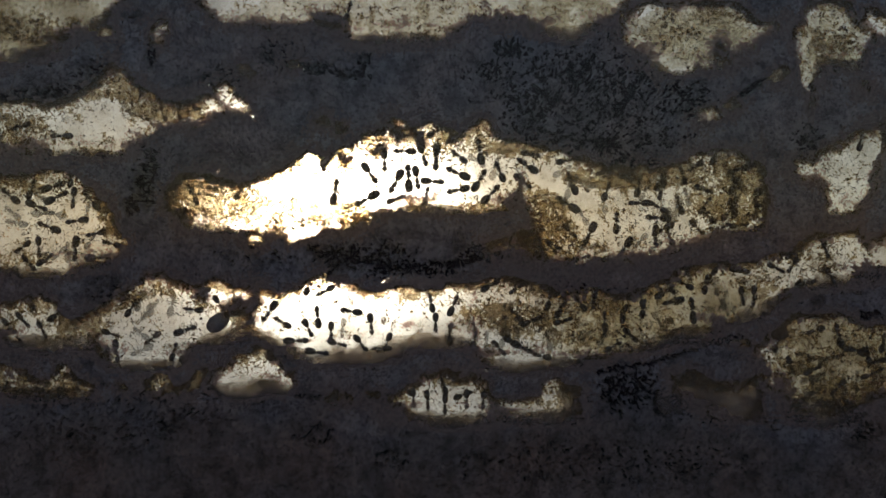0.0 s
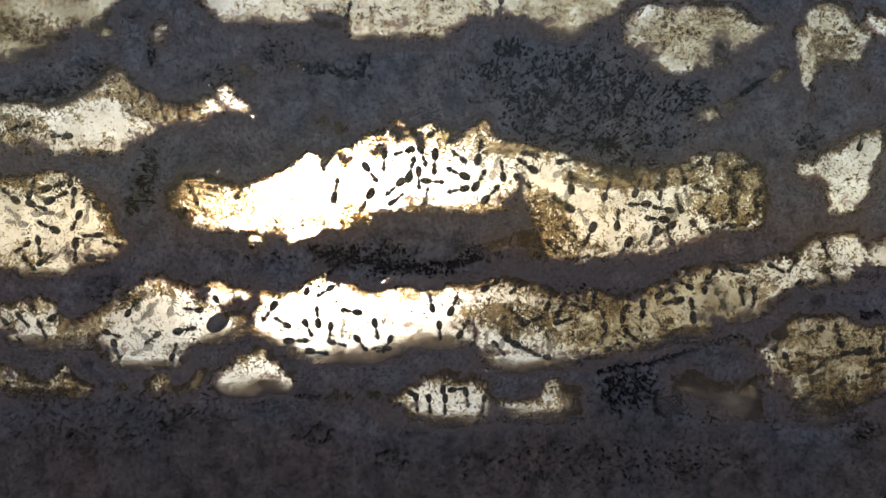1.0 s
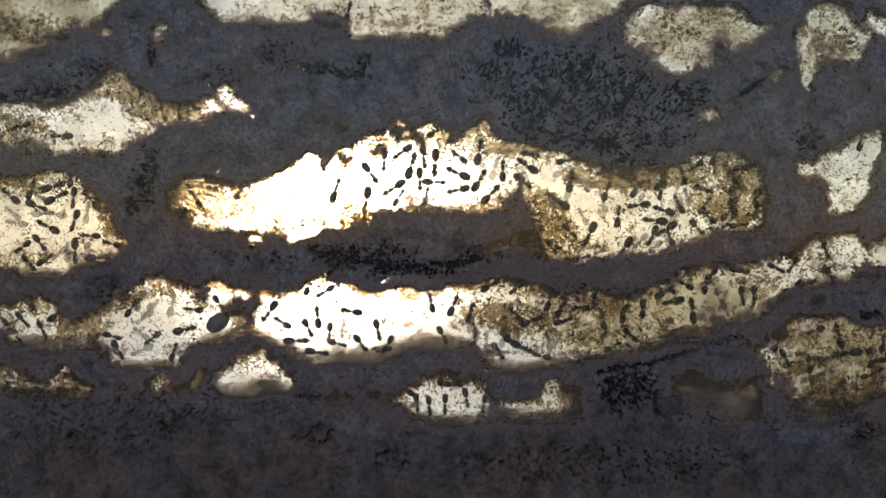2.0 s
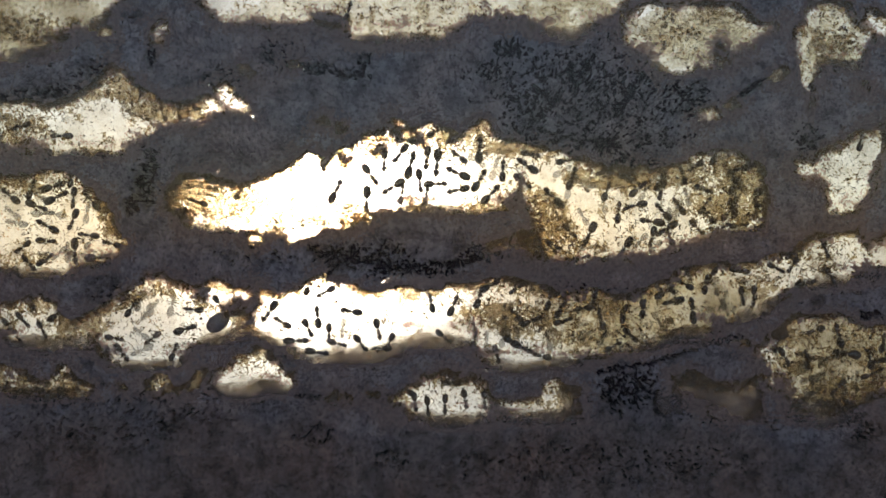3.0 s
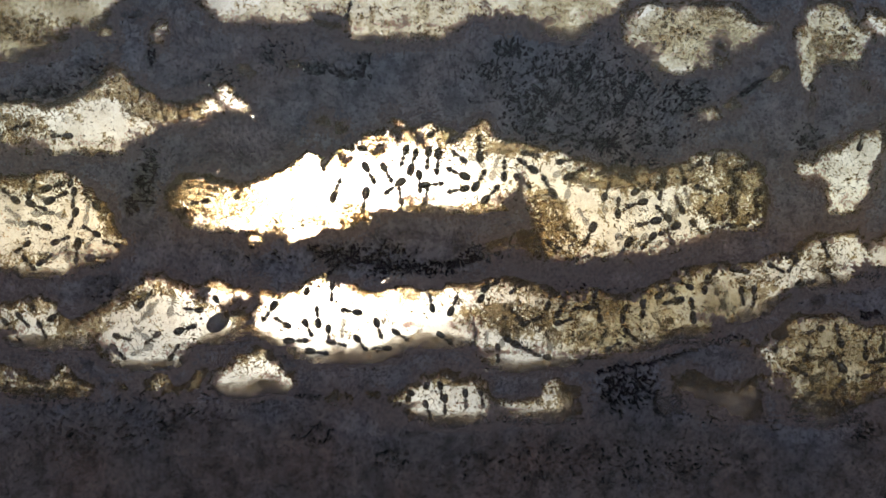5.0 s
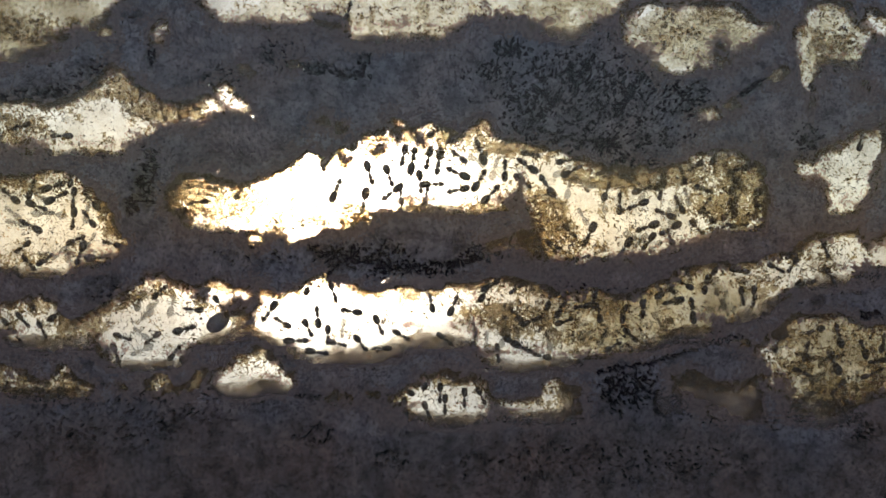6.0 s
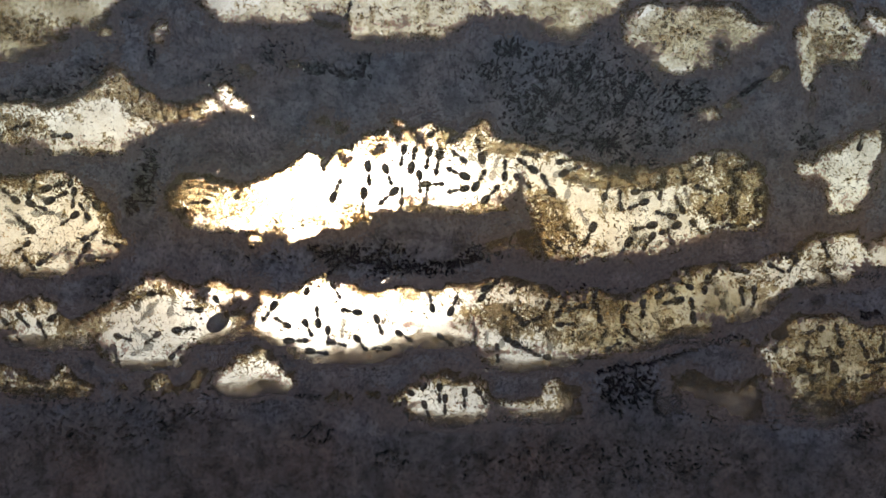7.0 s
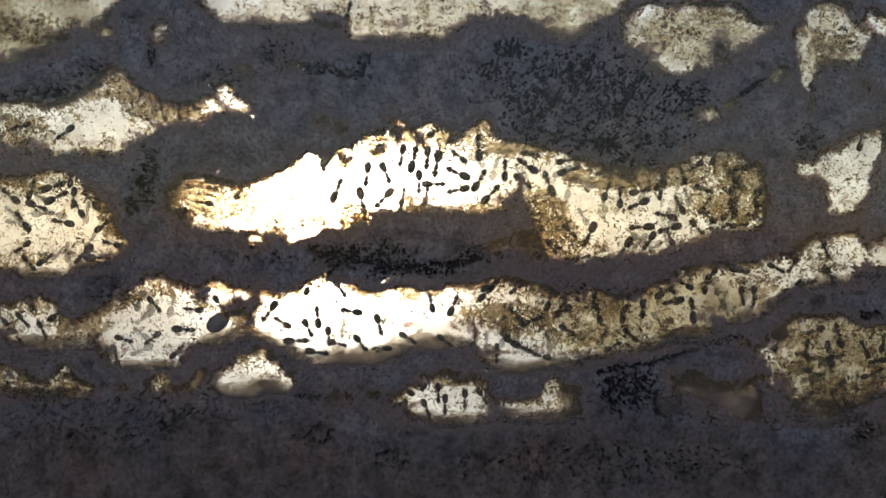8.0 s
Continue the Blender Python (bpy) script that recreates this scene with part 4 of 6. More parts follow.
def build_grit():
    rng = np.random.default_rng(21)
    tries = 800000
    x, z = rng.uniform(-WIDE + 1, WIDE - 1, tries), rng.uniform(-TALL + 1, TALL - 1, tries)
    d = hollow(x, z)
    clot = lattice(x, z, 2.2, 31) * 0.55 + lattice(x, z, 0.9, 32) * 0.45
    g = patches(x, z, GRIT)
    g = smooth(0.62 - 0.62 * g, 0.92 - 0.62 * g, clot)
    rim = rim_share(x, z, d, 0.5, 1.6)
    chance = np.where((d < 0.6) & (d > -9), np.maximum(g, rim), 0)
    pick = rng.random(tries) < chance * 0.58
    x, z, d = x[pick], z[pick], d[pick]
    kind = rng.random(len(x)) < 0.74
    size = np.clip(rng.lognormal(math.log(0.125), 0.42, len(x)), 0.06, 0.4)
    y = np.where(rng.random(len(x)) < 0.6, size * 0.9 + 0.02, rng.uniform(0.4, GAP - 0.5, len(x)))
    here = np.stack([x, y, z], -1)
    heap("sand", here[kind], size[kind], AMBER, 22, "fine amber sand grains stuck to the glass", "sand")
    heap("soil_crumbs", here[~kind], size[~kind], CRUMB, 23, "small dark soil crumbs stuck to the glass", "soil crumbs")


def build_fibres():
    """Short bent bits of dark plant fibre and dirt on the panes."""
    rng = np.random.default_rng(41)
    verts, faces = [], []
    for cx, cz, rx, rz, count in [(47.96, 41.69, 11, 5.5, 160), (-9.24, 45.76, 36.3, 3.1, 260), (-77.44, 45.21, 12.1, 4.4, 90), (-65.34, 25.41, 8.8, 5, 90), (76.56, 38.61, 6.6, 7.7, 150), (78.76, 17.16, 5.5, 6.6, 60), (77.66, -26.29, 12.1, 7.7, 170), (28.16, -15.29, 9.9, 6.6, 170), (51.26, -9.24, 16.5, 6, 170), (74.36, -1.54, 6.6, 4.4, 110), (38.06, 5.61, 14.3, 7.7, 110), (11.66, -7.59, 6.6, 1.8, 40), (-74.14, 4.51, 9.9, 8.8, 150), (-54.34, -15.29, 8.8, 7.7, 200), (3.96, 14.41, 14.3, 6.6, 220)] + [(-15.84, 15.51, 9.9, 6.6, 120), (-24.64, 9.46, 12.1, 5, 130), (-20.24, -13.64, 14.3, 5.5, 60), (-57.0, -15.0, 9.5, 8.0, 160), (24.0, -14.0, 15.0, 7.0, 220), (40.0, -12.0, 14.0, 6.5, 160)] + [(76.0, -24.0, 11.0, 8.0, 260), (45.0, 3.0, 14.0, 5.0, 260), (-77.0, 0.0, 9.0, 6.0, 140), (73.5, -1.5, 6.0, 4.0, 120), (77.5, 17.0, 6.0, 7.0, 170), (0.0, 20.0, 14.0, 4.0, 200), (3.0, -29.0, 8.0, 5.0, 120), (50.0, 41.5, 11.0, 5.5, 140)]:
        for _ in range(count):
            r, a = math.sqrt(rng.random()), rng.uniform(0, 2 * math.pi)
            x, z = cx + rx * r * math.cos(a), cz + rz * r * math.sin(a)
            length, thick, bend, a = min(1.4, rng.lognormal(-0.75, 0.45)), rng.uniform(0.05, 0.14), rng.normal(0, 0.9), rng.uniform(0, 2 * math.pi)
            y = thick + 0.02 if rng.random() < 0.5 else rng.uniform(0.3, GAP - 0.4)
            base = len(verts)
            for s in range(4):
                w = thick * (0.6, 1.0, 0.9, 0.5)[s]
                nx, nz = -math.sin(a), math.cos(a)
                for p, q in ((w, 0), (0, w), (-w, 0), (0, -w)):
                    verts.append(((x + nx * p) * MM, (y + q) * MM, (z + nz * p) * MM + HIGH))
                x, z, a = x + math.cos(a) * length / 3, z + math.sin(a) * length / 3, a + bend
            for s in range(3):
                for c in range(4):
                    faces.append((base + s * 4 + c, base + s * 4 + (c + 1) % 4, base + s * 4 + 4 + (c + 1) % 4, base + s * 4 + 4 + c))
            faces += [(base + 3, base + 2, base + 1, base), (base + 12, base + 13, base + 14, base + 15)]
    me = bpy.data.meshes.new("fibres")
    me.from_pydata(verts, [], faces)
    me.materials.append(FIBRE)
    tagged(new("fibres", me), "short bent bits of dark plant fibre on the glass", "plant fibre", kind="stuff")


# ---- ants ----
def spindle(bm, stations, sides=12):
    """A rounded body along x through stations (x, half width, half height, drop)."""
    rings = []
    for x, w, h, y in stations:
        rings.append([bm.verts.new((x * MM, (y + h * math.sin(a)) * MM, w * math.cos(a) * MM)) for a in (2 * math.pi * i / sides for i in range(sides))])
    for a, b in zip(rings, rings[1:]):
        for i in range(sides):
            bm.faces.new((a[i], a[(i + 1) % sides], b[(i + 1) % sides], b[i]))
    bm.faces.new(list(reversed(rings[0])))
    bm.faces.new(rings[-1])
    for f in bm.faces:
        f.smooth = True
    bmesh.ops.recalc_face_normals(bm, faces=bm.faces)
    return bm


def egg(x0, x1, w, h, y, n=10, seams=()):
    """Stations of an egg that is widest a little before its middle, with shallow seams."""
    rows = []
    for i in range(n + 1):
        t = 0.5 - 0.5 * math.cos(math.pi * i / n)
        r = math.sqrt(max(1 - (2 * t ** 0.9 - 1) ** 2, 0.004)) * (0.94 if i in seams else 1.0)
        rows.append((x0 + t * (x1 - x0), w * r, h * r, y))
    return rows


def limb(bm, points, radii, sides=5):
    rings = []
    for i, p in enumerate(points):
        p = Vector(p)
        d = (Vector(points[min(i + 1, len(points) - 1)]) - Vector(points[max(i - 1, 0)])).normalized()
        u = d.cross(Vector((0, 1, 0.1))).normalized()
        v = d.cross(u)
        rings.append([bm.verts.new((p + (u * math.cos(a) + v * math.sin(a)) * radii[i]) * MM) for a in (2 * math.pi * k / sides for k in range(sides))])
    for a, b in zip(rings, rings[1:]):
        for k in range(sides):
            bm.faces.new((a[k], a[(k + 1) % sides], b[(k + 1) % sides], b[k]))
    bm.faces.new(list(reversed(rings[0])))
    bm.faces.new(rings[-1])
    bmesh.ops.recalc_face_normals(bm, faces=bm.faces)
    for f in bm.faces:
        f.smooth = True
    return bm


def build_ant(mat, label, stride):
    """An ant that walks on the inner side of the near pane: x forward, its feet at y = 0, gaster to head 3.1 mm between centres."""
    root = tagged(new("ant"), label, "ant", "ants in the nest")
    part("gaster", spindle(bmesh.new(), egg(-2.80, -0.38, 0.80, 0.66, 0.86, 12, (4, 6, 8)), 14), BANDED if mat is CHITIN else mat, root)
    body = [(-0.50, 0.15, 0.12, 0.74), (-0.38, 0.21, 0.24, 0.76), (-0.26, 0.17, 0.15, 0.74), (-0.16, 0.20, 0.20, 0.76), (0.06, 0.39, 0.34, 0.80),
            (0.28, 0.34, 0.31, 0.82), (0.54, 0.43, 0.37, 0.82), (0.80, 0.38, 0.31, 0.80), (0.98, 0.22, 0.17, 0.76), (1.12, 0.18, 0.15, 0.74)]
    part("thorax", spindle(bmesh.new(), body, 10), mat, root)
    part("head", spindle(bmesh.new(), [(1.00, 0.18, 0.14, 0.72), (1.06, 0.43, 0.28, 0.72), (1.28, 0.57, 0.34, 0.70), (1.60, 0.57, 0.32, 0.67), (1.88, 0.42, 0.25, 0.64),
                                        (2.06, 0.28, 0.15, 0.60), (2.2, 0.18, 0.09, 0.57), (2.28, 0.05, 0.05, 0.55)], 12), mat, root)
    for side in (-1, 1):
        for base, knee, foot, s in ((0.72, (1.05, 0.70), (1.50, 1.05), 1), (0.42, (0.45, 0.90), (0.30, 1.45), -1), (0.12, (-0.40, 0.85), (-0.95, 1.35), 1)):
            swing = stride * s * side
            leg = limb(bmesh.new(), [(base, 0.62, 0.18 * side), (knee[0] * 0.5 + base * 0.5 + swing * 0.3, 0.85, knee[1] * 0.55 * side), (knee[0] + swing * 0.6, 0.80, knee[1] * side),
                                      ((knee[0] + foot[0]) / 2 + swing * 0.9, 0.35, (knee[1] + foot[1]) / 2 * side), (foot[0] + swing, 0.04, foot[1] * side)], (0.09, 0.085, 0.065, 0.045, 0.025))
            part("leg", leg, mat, root)
        feeler = limb(bmesh.new(), [(1.85, 0.62, 0.14 * side), (2.05, 0.55, 0.40 * side), (2.15, 0.5, 0.66 * side), (2.4, 0.4, 0.62 * side), (2.75, 0.3, 0.48 * side)], (0.045, 0.04, 0.045, 0.04, 0.03))
        part("antenna", feeler, mat, root)
    return root


def build_queen(x, z, way):
    """The queen, resting: a long swollen gaster, a stout thorax and a small head."""
    root = tagged(new("queen_ant"), "large dark queen ant with a swollen gaster resting in a gallery", "ant")
    part("gaster", spindle(bmesh.new(), egg(-4.6, 0.5, 1.75, 1.5, 1.75, 16, (5, 8, 11)), 20), QUEEN, root)
    part("thorax", spindle(bmesh.new(), [(0.3, 0.2, 0.2, 1.6), (0.6, 0.35, 0.4, 1.6), (0.9, 0.8, 0.7, 1.6), (1.6, 1.15, 0.95, 1.6), (2.4, 1.1, 0.9, 1.6), (3.0, 0.75, 0.6, 1.5), (3.3, 0.3, 0.3, 1.4)], 14), QUEEN, root)
    part("head", spindle(bmesh.new(), [(3.2, 0.3, 0.25, 1.35), (3.4, 0.75, 0.5, 1.3), (3.9, 0.9, 0.55, 1.25), (4.4, 0.65, 0.4, 1.2), (4.7, 0.3, 0.2, 1.15)], 14), QUEEN, root)
    for side in (-1, 1):
        for base, knee, foot in ((2.6, (3.4, 1.7), (4.2, 2.3)), (2.0, (1.9, 2.0), (1.6, 3.0)), (1.3, (0.3, 2.1), (-0.8, 3.0))):
            leg = limb(bmesh.new(), [(base, 1.3, 0.6 * side), ((base + knee[0]) / 2, 1.5, knee[1] * 0.65 * side), (knee[0], 1.2, knee[1] * side), (foot[0], 0.05, foot[1] * side)], (0.2, 0.18, 0.13, 0.05))
            part("leg", leg, QUEEN, root)
        part("antenna", limb(bmesh.new(), [(4.3, 1.2, 0.3 * side), (4.7, 1.0, 0.9 * side), (5.4, 0.7, 0.9 * side), (5.9, 0.5, 0.7 * side)], (0.09, 0.08, 0.08, 0.05)), QUEEN, root)
    root.matrix_basis = ant_pose(x, z, way, 0.06, 1)


def ant_pose(x, z, way, y, scale):
    """Where an ant stands on the pane: the middle of its body, its heading in degrees from +x towards +z."""
    return Matrix.LocRotScale((x * MM, y * MM, z * MM + HIGH), Euler((0, -radians(way), 0)), None) @ Matrix.Diagonal((scale, scale, scale, 1))



def settle(rows, label, models, y=0.06):
    """Ants at (x, z, heading, size)."""
    made = []
    for i, (x, z, way, size) in enumerate(rows):
        model = models[i % len(models)]
        ant = copy_thing(model, Matrix())
        ant.scale = (size, size, size)
        ant.matrix_basis = ant_pose(x, z, way, y, size)
        tagged(ant, label)
        made.append(ant)
    return made


build_ground()
build_soil()
build_slopes()
build_panes()
build_frame()
build_silt()
build_drift()
build_grit()
build_fibres()

dark_ants = [build_ant(CHITIN, "small dark brown ant in the nest", s) for s in (0.18, -0.12, 0.05)]
pale_ants = [build_ant(HAZED, "hazy pale ant towards the far pane", s) for s in (0.1, -0.1)]
left_chamber = settle([(-84.68, 10.54, 140, 0.93), (-80.37, 11.87, 71, 0.86), (-75.95, 12.25, 16, 1.03), (-72.52, 14.14, 79, 0.8), (-72.2, 9.77, -95, 0.89), (-75.35, 10.21, 26, 1.06), (-79.1, 8.28, -22, 0.96), (-68.78, 9.66, 131, 0.98), (-72.53, 5.58, -118, 0.92), (-77.83, 4.47, 157, 1), (-69.44, 2.65, 175, 0.85), (-75.73, 1.1, 0, 0.85), (-71.81, -0.83, -92, 1.03), (-64.8, 1.04, 167, 0.8), (-67.23, -1.66, 4, 1.07)] + [(-80.73, -2.9, -47, 0.8), (-77.5, -1.93, 33, 0.85), (-82.26, 0.26, -144, 0.8)],
    "small dark brown ant in a backlit soil gallery", dark_ants)
west_end_of_the_long_upper_gallery = settle([(-39.61, 11.48, 62, 0.8), (-48.05, 9.99, 177, 0.8), (-23.57, 17.33, -80, 1.01), (-20.7, 11.54, 64, 1.06), (-14.13, 14.57, -56, 1.02), (-15.28, 9.43, -99, 1.12), (-11.48, 16.89, -77, 0.95), (-12.25, 20.59, -173, 0.93), (-9.72, 12.14, -143, 1.06), (-8.06, 17.88, -122, 0.93), (-5.59, 17.05, 78, 1.12), (-4.64, 12.97, -90, 0.96), (-3.09, 17.72, -98, 0.97), (-1.27, 16.95, -96, 1.11), (-1.38, 12.64, -2, 0.96)] + [(-8.05, 10.73, 84, 0.8), (-3.25, 10.48, 77, 0.8)],
    "small dark brown ant in a backlit soil gallery", dark_ants)
middle_of_the_long_upper_gallery = settle([(2.99, 18.2, 143, 0.8), (7.01, 19.98, 88, 1.07), (2.7, 14.9, 156, 1.05), (2.76, 11.48, -167, 0.95), (7.23, 13.63, 59, 1.03), (11.76, 15.29, 92, 0.89), (9.49, 10.87, 46, 1.03), (13.74, 10.32, 45, 1.05), (15.79, 13.03, -39, 0.91), (16.23, 16.45, 146, 1.02), (-1.19, 22.94, 25, 0.8), (17.35, 18.47, -9, 0.8), (21.03, 10.93, 123, 1.1), (24.18, 17.25, 11, 0.8), (25.89, 14.46, 35, 0.99)] + [(32.02, 11.48, 70, 0.83), (34.28, 8, 83, 0.89), (37.43, 8.61, -163, 0.97), (38.47, 12.2, 42, 0.9), (42.67, 11.43, -106, 0.92)],
    "small dark brown ant in a backlit soil gallery", dark_ants)
east_end_of_the_long_upper_gallery = settle([(39.91, 5.41, -172, 1.04), (42.72, 7.73, 122, 0.93), (46.04, 8.61, 114, 0.86), (51.75, 6.48, 137, 0.8), (49.79, 4.03, -47, 0.83), (28.54, 2.7, -116, 1.06), (35.38, 0, -125, 1.04), (40.19, 1.66, -129, 0.91), (43.77, 3.64, -151, 1.02), (44.3, 2.34, 115, 0.8), (21.87, 0.66, -27, 0.8), (24.95, 3.26, -47, 0.83), (27.25, -1.76, 16, 0.8), (57.79, 15.57, -165, 1.07), (53.05, 18.4, 72, 0.8)] + [(49.07, 16.01, -148, 0.8), (51.07, 11.61, -20, 0.8), (56.96, 12.43, 58, 0.8), (51.25, 8.65, 56, 0.8), (57.13, 8.39, 83, 0.93), (55.76, 7.15, 51, 0.8), (36.71, -1.99, -175, 0.82), (33.47, -2.01, -6, 0.8), (46.78, 14.55, 107, 0.8), (57.73, 12.6, -52, 0.8), (36.07, 13.85, -18, 0.8), (31.45, 14.84, -172, 0.8), (61.91, 8.17, 53, 0.8)],
    "small dark brown ant in a backlit soil gallery", dark_ants)
west_end_of_the_long_lower_gallery = settle([(-84.61, -15.27, -48, 0.8), (-81.85, -14.05, -47, 0.8), (-78.13, -15.89, -62, 0.8), (-80.74, -10.16, 118, 0.8), (-76.37, -10.35, -25, 0.8), (-62.54, -17.57, -22, 0.8), (-62.98, -20.15, -48, 0.9), (-65.58, -21.12, -90, 0.8), (-56.86, -17.53, -143, 0.8), (-48.93, -11.79, 174, 0.8), (-50.12, -15.57, 17, 0.97), (-47.21, -8.71, -148, 0.8), (-60.77, -11.43, 56, 0.82), (-52.91, -20.79, 71, 0.8), (-43.57, -10.85, -55, 0.8)],
    "small dark brown ant in a backlit soil gallery", dark_ants)
middle_of_the_long_lower_gallery = settle([(-34.06, -12.42, -126, 1.01), (-31.53, -14.25, 149, 0.8), (-26.27, -15.58, -63, 0.8), (-24.51, -13.08, 95, 0.89), (-22.36, -16.59, -93, 0.8), (-20.42, -18.49, -13, 0.8), (-18.16, -12.14, 171, 0.9), (-13.19, -15.51, -111, 0.88), (-15.95, -18.55, -50, 0.83), (-28.43, -17.94, 2, 1.03), (-24.4, -20.2, -8, 1), (-22.3, -8.72, -121, 0.83), (-9.3, -17.8, -65, 0.8), (-26.21, -6.99, 72, 0.8), (2.1, -10.82, 67, 0.92)] + [(-2.31, -10.26, 100, 0.8), (7.62, -9.16, 72, 0.9), (-12.17, -19.43, 180, 0.8), (10.92, -20.74, -75, 0.8), (15.62, -19.32, -26, 0.98), (13.91, -12.59, 135, 0.8), (17.5, -13.97, 20, 0.94), (0.34, -17.19, -36, 0.8)],
    "small dark brown ant in a backlit soil gallery", dark_ants)
east_end_of_the_long_lower_gallery = settle([(23.57, -14, 22, 0.8), (27.14, -11.57, -171, 0.8), (30.8, -13.14, 95, 0.85), (35.46, -12.5, 73, 0.8), (36.76, -17, -45, 0.8), (33.35, -18.98, 27, 0.8), (38.67, -9.5, 104, 0.8), (43.44, -8.22, 36, 0.92), (47.03, -6.79, 151, 0.81), (44.77, -10.27, -167, 0.91), (48.69, -11.7, 98, 1.07), (51.32, -6.72, 81, 0.8), (20.81, -9.72, 77, 0.8), (19.11, -20.89, 166, 0.8), (14.26, -7.73, -141, 0.8)] + [(58.48, -9.4, -81, 0.8), (60.66, -9.33, -92, 0.82), (68.16, -3.33, -126, 0.8), (74.76, -0.09, -74, 0.8), (44.47, -7.31, -65, 0.8), (29.44, -10.07, -97, 0.8), (58.2, -4.27, -9, 0.8), (52.32, -5.46, -123, 0.8), (65.23, -3.81, -29, 0.8), (75.79, -5.41, -61, 0.81)],
    "small dark brown ant in a backlit soil gallery", dark_ants)
low_middle_chamber = settle([(-1.93, -24.86, 61, 0.8), (1.1, -26.78, -13, 0.8), (0.39, -30.53, -92, 0.82), (4.26, -29.17, -87, 0.8), (-3.07, -31.63, -68, 0.8), (-6.29, -30.39, -90, 0.8), (7.82, -29.02, -75, 0.8), (-9.52, -29.96, -18, 0.8), (-23.35, -29.37, -175, 0.89)],
    "small dark brown ant in a backlit soil gallery", dark_ants)
right_hand_low_chamber = settle([(77.28, -16.67, 106, 1.03), (72.46, -15.98, -161, 0.8), (78.35, -21.33, 166, 1.12), (82.85, -20.15, 88, 0.82), (70.86, -20.73, 96, 0.8), (67.31, -22.37, -71, 0.8), (65.35, -18.26, 70, 0.8), (62.92, -22.84, 117, 0.8), (76.89, -27.27, -133, 0.88), (71.1, -28.81, 38, 0.81), (83.5, -24.45, 24, 0.8), (84.66, -21.91, -172, 0.8)],
    "small dark brown ant in a backlit soil gallery", dark_ants)
upper_chambers = settle([(-74.69, 22.08, 180, 0.89), (-82.54, 23.89, -162, 0.8), (-86.66, 21.19, 135, 0.8), (-82.36, 18.82, -13, 0.8), (-77.85, 19.42, -16, 0.8), (-18.44, 46.48, 76, 0.88), (81.59, 21.21, 79, 0.8), (7.73, 50.78, -70, 0.83)],
    "small dark brown ant in a backlit soil gallery", dark_ants)
# ants set deeper in the gap, their hazy look coming from the pale material
pale_west_half = settle([(-78.79, 7.04, 4, 0.93), (-84.55, 5.2, 169, 0.9), (-79.97, 10.5, 148, 0.8), (-69.6, 1.72, 56, 0.8), (-76.06, -1.04, -139, 0.8), (-27.53, 16.05, 137, 0.8), (-26.99, 9.11, -121, 1.03), (10.23, 16.04, 74, 0.92), (27.77, 13.24, 160, 0.94), (-59.88, -16.54, 141, 0.8), (-58.69, -12.68, -123, 0.8), (-59.68, -20.06, -155, 0.94), (-19.82, -15.78, -97, 0.8), (-18.66, -9.5, -66, 0.86), (-1.93, 10.43, -137, 0.8)] + [(6.86, 17.3, -34, 0.8)],
    "hazy greyish ant further back in a backlit gallery", pale_ants, 3.0)
pale_east_half = settle([(31.75, 9.18, 100, 0.8), (33.19, 2.01, -23, 0.92), (46.17, 7.99, 69, 0.8), (48.17, 10.49, 106, 0.8), (27.54, 6.57, 120, 0.8), (42.66, -14.39, -60, 0.8), (54.32, -11.79, 7, 0.86), (53.75, -7.28, 106, 0.8), (43.49, -17.25, 9, 0.8), (33.5, -16.59, 18, 0.8), (55.75, -11.65, -65, 0.8), (74.47, -25.3, 43, 0.8), (81.69, -25.83, 75, 0.8), (-25.19, -21.47, 20, 0.8), (38.9, 1.46, -135, 0.8)] + [(41.63, 0.18, -139, 0.8)],
    "hazy greyish ant further back in a backlit gallery", pale_ants, 3.0)

ants_against_the_far_pane = settle([(-8.36, 16.28, 80, 0.86), (-13.31, 17.38, 100, 0.8), (-22.44, 11.88, 150, 0.92), (-18.81, 11.88, 20, 0.84), (44.88, 6.49, 100, 0.86), (39.93, 11.44, 60, 0.8), (12.54, -14.96, 95, 0.92), (11.88, -17.27, 80, 0.84), (8.58, -18.04, 90, 0.86), (14.74, -17.16, 85, 0.8), (20.79, -17.82, 100, 0.92), (31.79, -16.94, 60, 0.84), (28.49, -16.72, 30, 0.86), (-57.09, -11.44, 60, 0.8), (-53.46, -10.89, 75, 0.92)] + [(-59.84, -10.12, 70, 0.86), (73.92, -21.78, 0, 0.8), (76.45, -21.78, 30, 0.92), (72.6, -25.63, 20, 0.84), (79.2, -26.51, 95, 0.86), (73.15, -28.16, 30, 0.8), (-76.89, 6.93, 170, 0.92), (-70.29, 7.26, 80, 0.84), (-74.14, -0.44, 90, 0.86), (-85.14, 7.26, 140, 0.8), (-24.64, 10.01, 60, 0.92), (23.76, 15.51, 30, 0.84), (24.86, 12.21, 80, 0.86), (55.66, -9.79, 80, 0.8), (48.51, -5.39, 100, 0.92)],
    "hazy greyish ant further back in a backlit gallery", pale_ants, 2.8)
